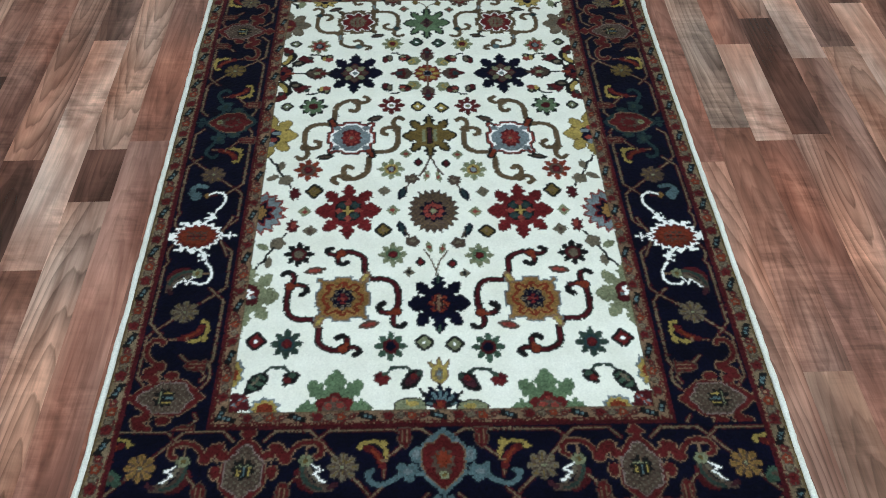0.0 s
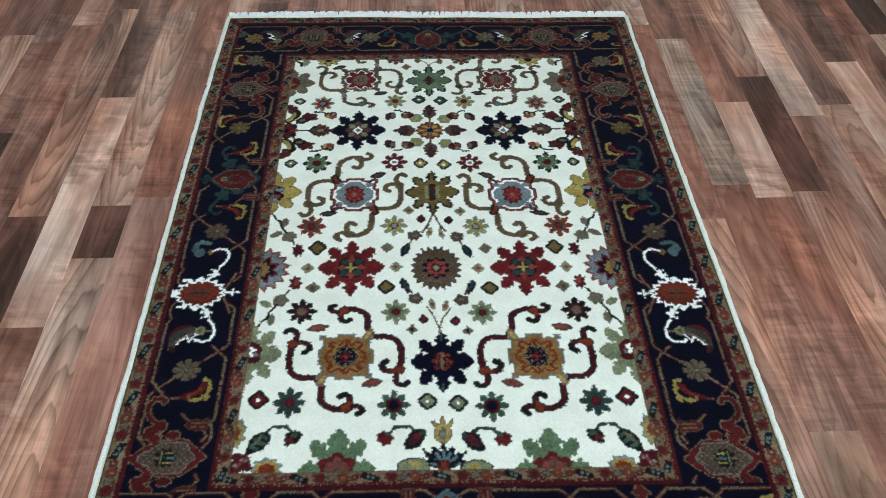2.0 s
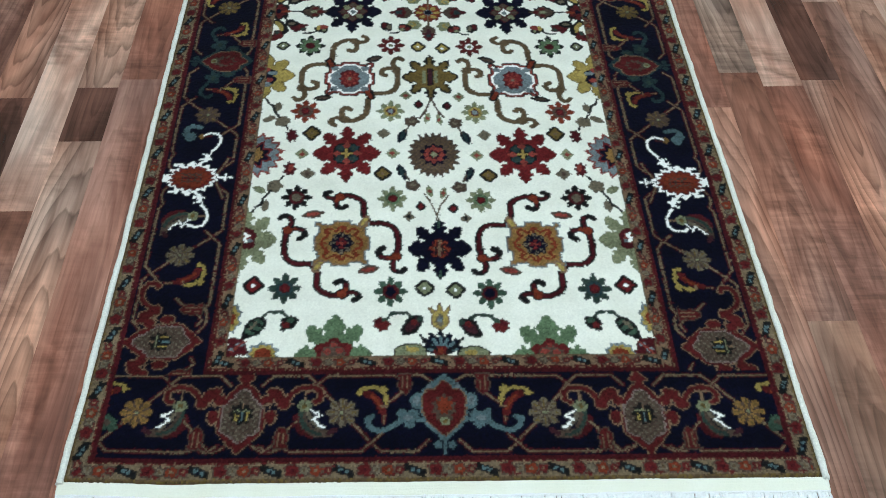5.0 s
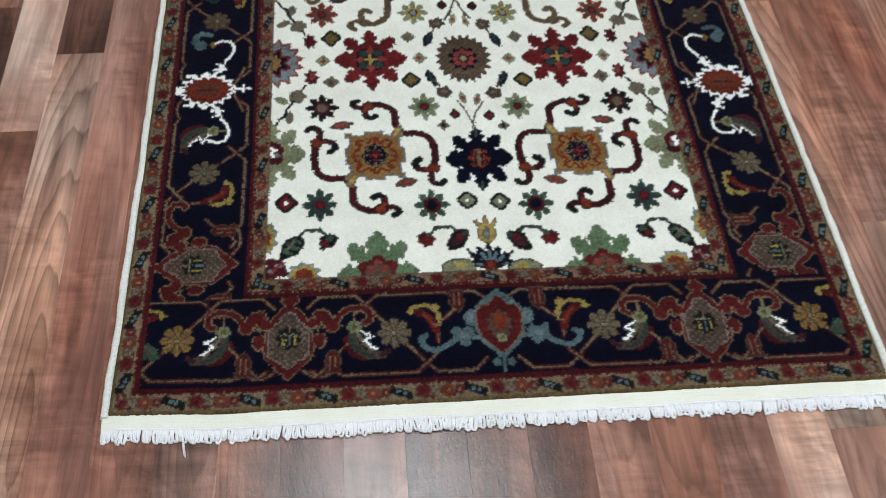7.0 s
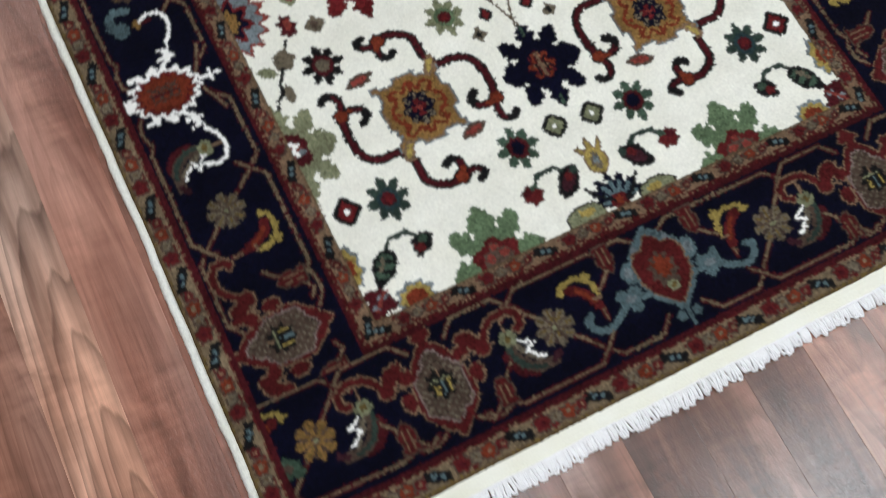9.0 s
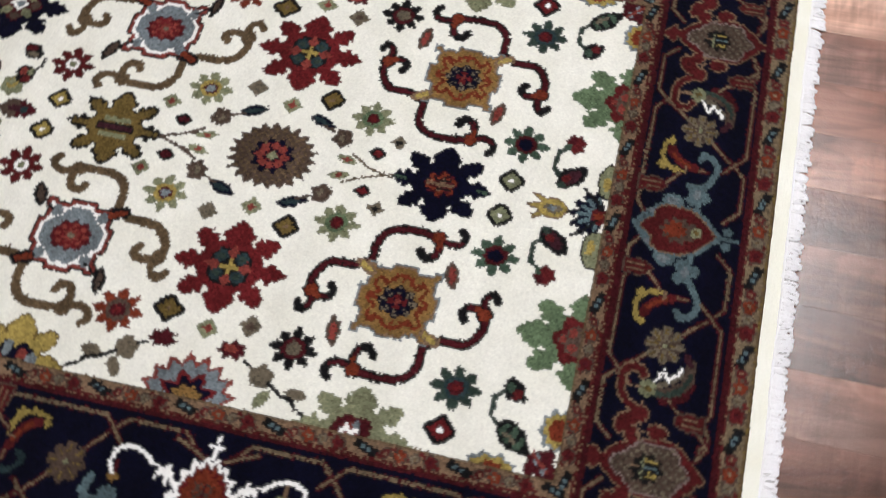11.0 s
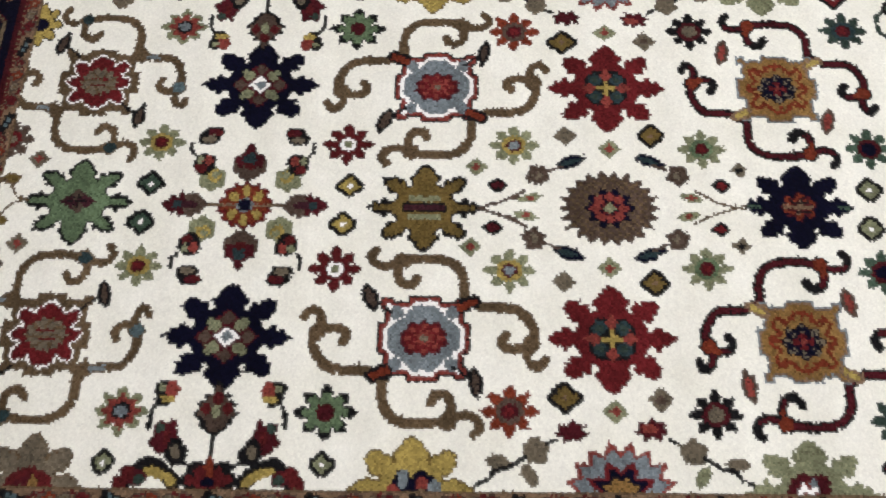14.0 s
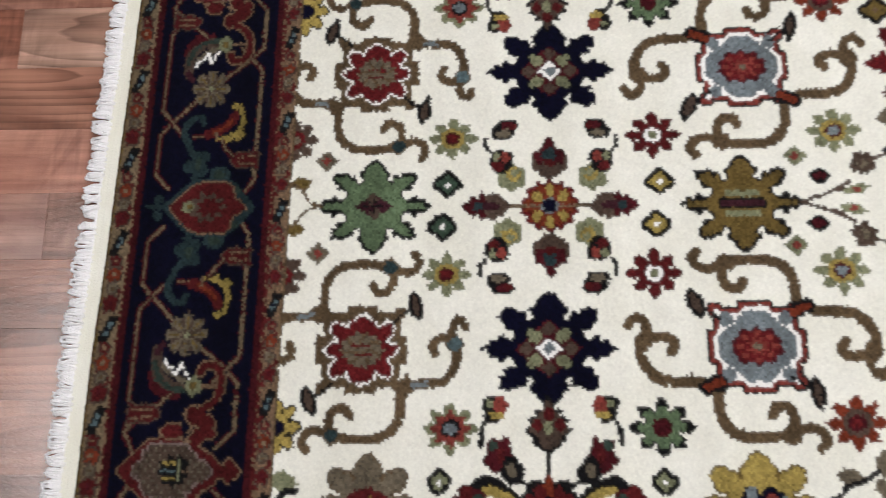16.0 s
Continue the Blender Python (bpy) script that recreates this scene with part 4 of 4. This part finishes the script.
def guard(band, s, w, half, period, ground):
    """A narrow band: red blossoms on a red meander, a small pale one, then a slanted dark leaf."""
    keep = chart.copy()
    put(band, ground)
    p = (s + 2000) % period - period / 2
    L = (p, w)
    q = period / 116
    put(line(L, curve([(-58 * q, 6), (-46 * q, half - 3), (-30 * q, 2 - half), (-14 * q, half - 4), (2 * q, 3 - half), (16 * q, half - 3), (28 * q, 0)]), 1.9), "brick")
    for at, yarn, size, eye in ((-44, "brick", 0.95, "wine"), (-24, "stone", 0.62, "brown"), (-6, "rust", 0.85, "tan"), (13, "brick", 0.62, "straw")):
        shape = lobes(shift(L, at * q, 1), size * half * 1.1, size * half, 5, 0.25)
        put(rim(shape), "umber")
        put(shape, yarn)
        put(oval(shift(L, at * q, 1), size * half * 0.34, size * half * 0.34), eye)
    M = shift(L, 38 * q, 0)
    T = (M[0] + M[1] * 1.2, M[1])
    put(gem(T, 18, half * 1.15), "black")
    put(gem(T, 8, half * 0.5), "steel")
    put((abs(M[0]) < 2) & (abs(M[1]) < 3), "navy")
    chart[~band] = keep[~band]


on_end = np.maximum(out_near, out_far) > out_side
run = np.where(on_end, UJ, VJ)
turn_w = np.where(on_end, np.where(V < 900, 1, -1), np.where(U < 0, -1, 1))
guard((beyond > 4) & (beyond <= 24), run, -turn_w * (beyond - 14), 10, 126, "straw")
guard((deep > 6) & (deep <= 30), run, turn_w * (deep - 18), 12, 116, "tan")
chart[~border] = saved[~border]

# stray knots where colours meet
swap = rag.uniform(0, 1, U.shape)
stray = chart.copy()
stray[1:][swap[1:] < 0.045] = chart[:-1][swap[1:] < 0.045]
stray[:, 1:][swap[:, 1:] > 0.955] = chart[:, :-1][swap[:, 1:] > 0.955]
chart = stray

# the dye of every knot: batches drift from row to row, knots differ a little, tufts mingle where colours meet
dyes = np.array([rgb(*c)[:3] for c in DYES.values()])
vary = np.array([0.03 if n in ("ivory", "white") else 0.21 for n in DYES])
tone = 1 + vary[chart] * rag.normal(0, 1, chart.shape)
drift = 1 + 0.5 * vary[chart] * (np.sin(V * 0.043 + 1.7) + np.sin(V * 0.11 + chart * 2.1) + 0.6 * np.sin(U * 0.09 + chart))
factor = np.where((beyond > 24) & (deep > 34), 0.76, 0.92)                            # main border dyes scaled darker than the rest
factor[(chart == YARN["ivory"]) | (chart == YARN["white"])] = 1
shade = dyes[chart] * (factor * np.clip(tone * drift, 0.45, 1.6))[..., None]
wide = np.pad(shade, ((1, 1), (1, 1), (0, 0)), mode="edge")
mingle = rag.uniform(0.35, 1.0, (4, NY + 1, NX + 1, 1)) ** 3
yarn_at = (wide[:-1, :-1] * mingle[0] + wide[1:, :-1] * mingle[1] + wide[:-1, 1:] * mingle[2] + wide[1:, 1:] * mingle[3]) / mingle.sum(0)

# ---- the rug: pile, edges and fringe ----
rug = tagged(new("rug"), "ivory and navy floral wool rug with white fringe on the floor", "rug")


def settle(x, y):
    """How the rug lies: a slight skew and low swells, metres."""
    far = np.clip((y - 1.35) / 0.5, 0, 1)
    dy = -0.007 * x / 0.6 - 0.016 * far * far * np.clip((x + 0.3) / 0.6, 0, 1) + 0.006 * np.clip((-0.45 - x) / 0.15, 0, 1) * np.clip(1 - y / 0.3, 0, 1)
    dx = 0.003 * np.sin(y * 3.1 + 0.4)
    z = 0.0009 * np.sin(x * 7.0 + 1.3) * np.sin(y * 5.0) + 0.0006 * np.sin(x * 19 + y * 13)
    return x + dx, y + dy, z


PILE = 0.012
gx, gy = np.meshgrid(MID / 1000 + (np.arange(NX + 1) - NX / 2) * K / 1000, V0 / 1000 + np.arange(NY + 1) * K / 1000)
inside = np.zeros(gx.shape)
inside[1:-1, 1:-1] = 1
jx, jy = gx + inside * rag.uniform(-0.0006, 0.0006, gx.shape), gy + rag.uniform(-0.0006, 0.0006, gx.shape) * np.where(inside > 0, 1, 1.6)
wx, wy, wz = settle(jx, jy)
lift = PILE + wz + rag.uniform(-0.0005, 0.0005, gx.shape)
lift[[0, -1]] -= 0.004
lift[:, [0, -1]] -= 0.003
verts = np.stack([wx, wy, lift], -1).reshape(-1, 3)
ids = np.arange((NX + 1) * (NY + 1)).reshape(NY + 1, NX + 1)
quads = np.stack([ids[:-1, :-1], ids[:-1, 1:], ids[1:, 1:], ids[1:, :-1]], -1)


def pile_part(name, cells, label):
    q = quads[cells]
    used, back = np.unique(q.ravel(), return_inverse=True)
    me = bpy.data.meshes.new(name)
    me.from_pydata(verts[used].tolist(), [], back.reshape(-1, 4).tolist())
    me.materials.append(WOOL)
    dye = me.attributes.new("yarn", "FLOAT_COLOR", "CORNER")
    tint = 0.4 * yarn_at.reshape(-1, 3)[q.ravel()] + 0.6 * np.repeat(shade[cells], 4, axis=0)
    dye.data.foreach_set("color", np.c_[tint, np.ones(len(tint))].ravel().astype(np.float32))
    me.polygons.foreach_set("use_smooth", np.ones(len(q), dtype=bool))
    me.update()
    ob = new(name, me)
    ob.parent = rug
    return tagged(ob, label)


pile_part("field", beyond <= 0, "ivory pile field with stars, medallions and scrolls")
pile_part("inner_guard", (beyond > 0) & (beyond <= 28.5), "narrow tan guard band with small flowers")
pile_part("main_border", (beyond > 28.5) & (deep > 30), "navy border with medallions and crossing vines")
pile_part("outer_guard", deep <= 30, "narrow tan outer guard band with small flowers")

XL, XR = MID / 1000 - NX * K / 2000, MID / 1000 + NX * K / 2000
YN, YF = V0 / 1000, V0 / 1000 + NY * K / 1000


def cord(name, side):
    """Overcast edge: a thick wrapped cord down one long side."""
    bm = bmesh.new()
    rows, ring = 520, 8
    grid = []
    for i in range(rows + 1):
        y = YN - 0.004 + (YF - YN + 0.008) * i / rows
        wob = noise.noise((side * 5.0, y * 9.0, 0)) * 0.003 + noise.noise((side * 9.0, y * 45.0, 3)) * 0.0014
        cx = (XR + 0.0056 if side > 0 else XL - 0.0056) + wob
        x, yy, dz = settle(cx, y)
        r = 0.0062 + 0.0009 * noise.noise((y * 240.0, side, 1)) + 0.0011 * noise.noise((y * 30.0, side, 7))
        grid.append([bm.verts.new((x + r * 1.05 * math.cos(a), yy + 0.0012 * math.sin(a), 0.0074 + r * 0.98 * math.sin(a) + max(dz, 0))) for a in (k * 2 * math.pi / ring for k in range(ring))])
    for r0, r1 in zip(grid, grid[1:]):
        for k in range(ring):
            f = bm.faces.new((r0[k], r0[(k + 1) % ring], r1[(k + 1) % ring], r1[k]))
            f.smooth = True
    bm.faces.new(grid[0])
    bm.faces.new(grid[-1][::-1])
    bmesh.ops.recalc_face_normals(bm, faces=bm.faces)
    return part(name, bm, SELVEDGE, rug, "cream overcast wool edge")


cord("selvedge", -1)
cord("selvedge", 1)


def band(end):
    """Flat-woven cream strip beyond the pile, with fine weft ridges."""
    bm = bmesh.new()
    nx, ny, wide = 420, 12, 0.023
    grid = []
    for j in range(ny + 1):
        row = []
        for i in range(nx + 1):
            x = XL - 0.009 + (XR - XL + 0.018) * i / nx
            t = j / ny
            edge = 0.0022 * noise.noise((x * 8, end * 3.0, 0)) + 0.0008 * noise.noise((x * 70, end * 5.0, 2))
            y = (YF + wide * t + edge if end > 0 else YN - wide * t - edge)
            wx1, wy1, dz = settle(x, y)
            z = 0.0085 - 0.003 * t + 0.0005 * math.sin(j * 2.6) + 0.0006 * noise.noise((x * 45, y * 200, 4))
            if j == ny:
                z -= 0.003
            row.append(bm.verts.new((wx1, wy1, z)))
        grid.append(row)
    under = [bm.verts.new((v.co.x, v.co.y, 0.0006)) for v in grid[-1]]
    rows = grid + [under]
    for a, b in zip(rows, rows[1:]):
        for i in range(nx):
            bm.faces.new((a[i], a[i + 1], b[i + 1], b[i])).smooth = True
    for i in (0, nx):
        lows = [bm.verts.new((r[i].co.x, r[i].co.y, 0.0006)) for r in grid[:-1]] + [under[i]]
        for k in range(ny):
            bm.faces.new((grid[k][i], grid[k + 1][i], lows[k + 1], lows[k]))
    bmesh.ops.recalc_face_normals(bm, faces=bm.faces)
    return part("end_band", bm, BAND, rug, "cream flat-woven end strip")


band(-1)
band(1)


def strand(bm, pts, r, sides=5):
    """A round cord along the points."""
    rings = []
    for i, p in enumerate(pts):
        way = Vector(pts[min(i + 1, len(pts) - 1)]) - Vector(pts[max(i - 1, 0)])
        out = Vector((way.y, -way.x, 0)).normalized()
        up = out.cross(way).normalized()
        rings.append([bm.verts.new(Vector(p) + r * (out * math.cos(a) + up * math.sin(a))) for a in (q * 2 * math.pi / sides for q in range(sides))])
    for a, b in zip(rings, rings[1:]):
        for q in range(sides):
            bm.faces.new((a[q], a[(q + 1) % sides], b[(q + 1) % sides], b[q])).smooth = True
    bm.faces.new(rings[0])
    bm.faces.new(rings[-1][::-1])


def tassel_mesh(seed):
    """A bundle of cotton warp ends: a looped cord beside loose ones, narrow at the root, a little humped and bent."""
    rnd = random.Random(seed)
    bm = bmesh.new()
    sway, hump = rnd.uniform(-0.003, 0.003), rnd.uniform(0.0018, 0.0034)
    length, half = rnd.uniform(0.0215, 0.0255), rnd.uniform(0.0025, 0.0034)

    def lie(x, t):
        return (x + sway * t * t, 0.003 - length * t, 0.0022 + hump * math.sin(max(t, 0) * 2.9) + 0.0004 * math.sin(9 * t + seed))

    loop = [lie(-half * (0.45 + 0.55 * min(1, t * 2)), t) for t in (0, 0.15, 0.3, 0.45, 0.6, 0.75, 0.88)]
    loop += [lie(-half * 0.55, 0.98), lie(half * 0.55, 1.0)]
    loop += [lie(half * (0.45 + 0.55 * min(1, t * 2)), t) for t in (0.88, 0.7, 0.5, 0.32, 0.15, 0)]
    strand(bm, loop, rnd.uniform(0.002, 0.0024))
    for k in range(rnd.choice((2, 2, 3))):
        at, bend, reach = rnd.uniform(-1, 1) * half, rnd.uniform(-0.0016, 0.0016), rnd.uniform(0.7, 1.08)
        loose = [lie(at * (0.3 + t) + bend * math.sin(t * 5), t * reach) for t in (0, 0.17, 0.33, 0.5, 0.67, 0.84, 1)]
        strand(bm, [(x, y, z + 0.0011) for x, y, z in loose], rnd.uniform(0.0012, 0.0016))
    bmesh.ops.recalc_face_normals(bm, faces=bm.faces)
    return mesh_of("tassel", bm, COTTON)


def stitching(end):
    """A thin white cord oversewn along the outer edge of the end strip."""
    bm = bmesh.new()
    rows = []
    for i in range(401):
        x = XL - 0.008 + (XR - XL + 0.016) * i / 400
        edge = 0.0022 * noise.noise((x * 8, end * 3.0, 0)) + 0.0008 * noise.noise((x * 70, end * 5.0, 2))
        wx1, wy1, dz = settle(x, YF + 0.0225 + edge if end > 0 else YN - 0.0225 - edge)
        r = 0.0019 + 0.0005 * noise.noise((x * 330, end, 9))
        rows.append([bm.verts.new((wx1, wy1 + r * math.cos(a), 0.0052 + r * math.sin(a))) for a in (q * math.pi / 3 for q in range(6))])
    for a, b in zip(rows, rows[1:]):
        for q in range(6):
            bm.faces.new((a[q], a[(q + 1) % 6], b[(q + 1) % 6], b[q])).smooth = True
    bmesh.ops.recalc_face_normals(bm, faces=bm.faces)
    return part("edge_cord", bm, COTTON, rug, "thin white cord oversewn along the end strip")


stitching(-1)
stitching(1)
TASSELS = [tassel_mesh(s) for s in range(14)]
tr = random.Random(11)
for end in (-1, 1):
    n = 164
    for i in range(n):
        x = XL - 0.008 + (XR - XL + 0.016) * (i + 0.5) / n + tr.uniform(-0.0012, 0.0012)
        edge = 0.0022 * noise.noise((x * 8, end * 3.0, 0))
        y = YF + 0.0215 + edge if end > 0 else YN - 0.0215 - edge
        wx1, wy1, dz = settle(x, y)
        lean = 16 * noise.noise((x * 9.0, end, 5)) + tr.uniform(-7, 7) * (2.2 if end > 0 else 1)
        ob = new("tassel", tr.choice(TASSELS))
        ob.parent = rug
        ob.matrix_basis = pose(wx1, wy1, 0, 0, 0, lean + (180 if end > 0 else 0)) @ Matrix.Diagonal((1, tr.uniform(0.9, 1.15), tr.uniform(0.85, 1.15) * (1.4 if end > 0 else 1), 1))
x, y, dz = settle(XL + 0.115, YN - 0.041)
ob = new("tassel", TASSELS[3])
ob.parent = rug
ob.matrix_basis = pose(x, y, 0, 0, 0, 12) @ Matrix.Diagonal((0.35, 1.2, 0.8, 1))

# ---- the floor: strips of walnut laminate ----
floor = slab("floor", (X0, X1, Y0, Y1, -0.06, -0.010), UNDER, "walnut-look laminate floor of narrow staggered strips", "floor")
PITCH, FIRST = 0.0935, -0.726
# joints (metres along the strip) and the wood beyond each, strip by strip from the one whose west edge lies at FIRST
LAID = {
    -6: ((1.2, "l"), (1.8, "r")),
    -5: ((0.6, "d"), (1.3, "r"), (1.755, "b")),
    -4: ((0.9, "r"), (1.853, "s")),
    -3: ((0.1, "d"), (0.967, "c"), (1.95, "b")),
    -2: ((-0.05, "b"), (0.62, "s"), (1.456, "b")),
    -1: ((-0.3, "l"), (0.822, "d"), (1.0, "l")),
    0: ((-0.4, "m"), (1.028, "r"), (2, "d")),
    1: ((-0.6, "r"), (0.7, "b")),
    2: ((-0.5, "b"), (0.5, "l")),
    3: ((-0.7, "b"), (1.7, "r")),
    4: ((-0.4, "d"), (1.7, "b")),
    5: ((-0.5, "b"), (1.6, "b")),
    6: ((-0.6, "d"), (1.5, "b")),
    7: ((-0.5, "b"), (1.55, "b"), (1.941, "m")),
    8: ((-0.7, "d"), (1.6, "m")),
    9: ((-0.4, "b"), (1.7, "c")),
    10: ((-0.6, "b"), (1.5, "l"), (2.01, "r")),
    11: ((-0.5, "r"), (0.7, "d")),
    12: ((-0.5, "s"), (0.8, "b")),
    13: ((-0.6, "b"), (-0.065, "g"), (0.9, "b")),
    14: ((-0.5, "c"), (0.909, "r"), (1.8, "l")),
    15: ((-0.4, "g"), (0.317, "b"), (1.03, "g"), (1.715, "b")),
    16: ((0, "r"), (0.98, "s"), (1.38, "r")),
    17: ((0.25, "c"), (1, "d"), (1.503, "c")),
    18: ((0.5, "b"), (1.31, "s")),
    19: ((0.7, "l"), (1.359, "b")),
    20: ((0.9, "s"), (1.572, "b")),
    21: ((0.8, "b"),),
    22: ((1, "l"), (1.72, "d")),
}
wr = random.Random(4)


def plank(i, y0, y1, wood, store):
    x0 = FIRST + i * PITCH
    if x0 < X0 - PITCH or x0 > X1:
        return
    a, b = max(x0, X0) + 0.0001, min(x0 + PITCH, X1) - 0.0001
    if store is not None:
        store.append((a, b, y0, y1, wood))
        return
    bm = bmesh.new()
    w, h = b - a, y1 - y0 - 0.0002
    box(bm, -w / 2, w / 2, -h / 2, h / 2, -0.0095, 0, 0.0001)
    ob = new("plank", mesh_of("plank", bm, WOODS[wood]))
    ob.parent = floor
    ob.matrix_basis = pose((a + b) / 2, (y0 + y1) / 2, wr.uniform(-0.0002, 0.0))


far_planks = []
for i in range(-29, 45):
    laid = LAID.get(i)
    if not laid:
        y, laid = Y0 + wr.uniform(0.2, 0.9), []
        while y < Y1 - 0.3:
            laid.append((y, wr.choice("dbcbrrcslg")))
            y += wr.uniform(0.55, 1.1)
    laid = list(laid)
    y = laid[0][0] - wr.uniform(0.6, 1.0)
    while y > Y0 + 0.2:
        laid.insert(0, (y, wr.choice("dbcbrrslg")))
        y -= wr.uniform(0.6, 1.0)
    y = laid[-1][0] + wr.uniform(0.7, 1.0)
    while y < Y1 - 0.2:
        laid.append((y, wr.choice("dbcbrrsg")))
        y += wr.uniform(0.6, 1.0)
    laid.insert(0, (Y0, "b"))
    for (y0, wood), y1 in zip(laid, [p[0] for p in laid[1:]] + [Y1]):
        seen = -9 <= i <= 26 and y1 > -0.9 and y0 < 2.7
        plank(i, y0, y1, wood, None if seen else far_planks)
for key, mat in WOODS.items():
    bm = bmesh.new()
    for a, b, y0, y1, wood in far_planks:
        if wood == key:
            box(bm, a, b, y0, y1 - 0.0008, -0.0095, -0.0002)
    ob = part("outer_planks", bm, mat, floor)
    tagged(ob, kind="stuff")
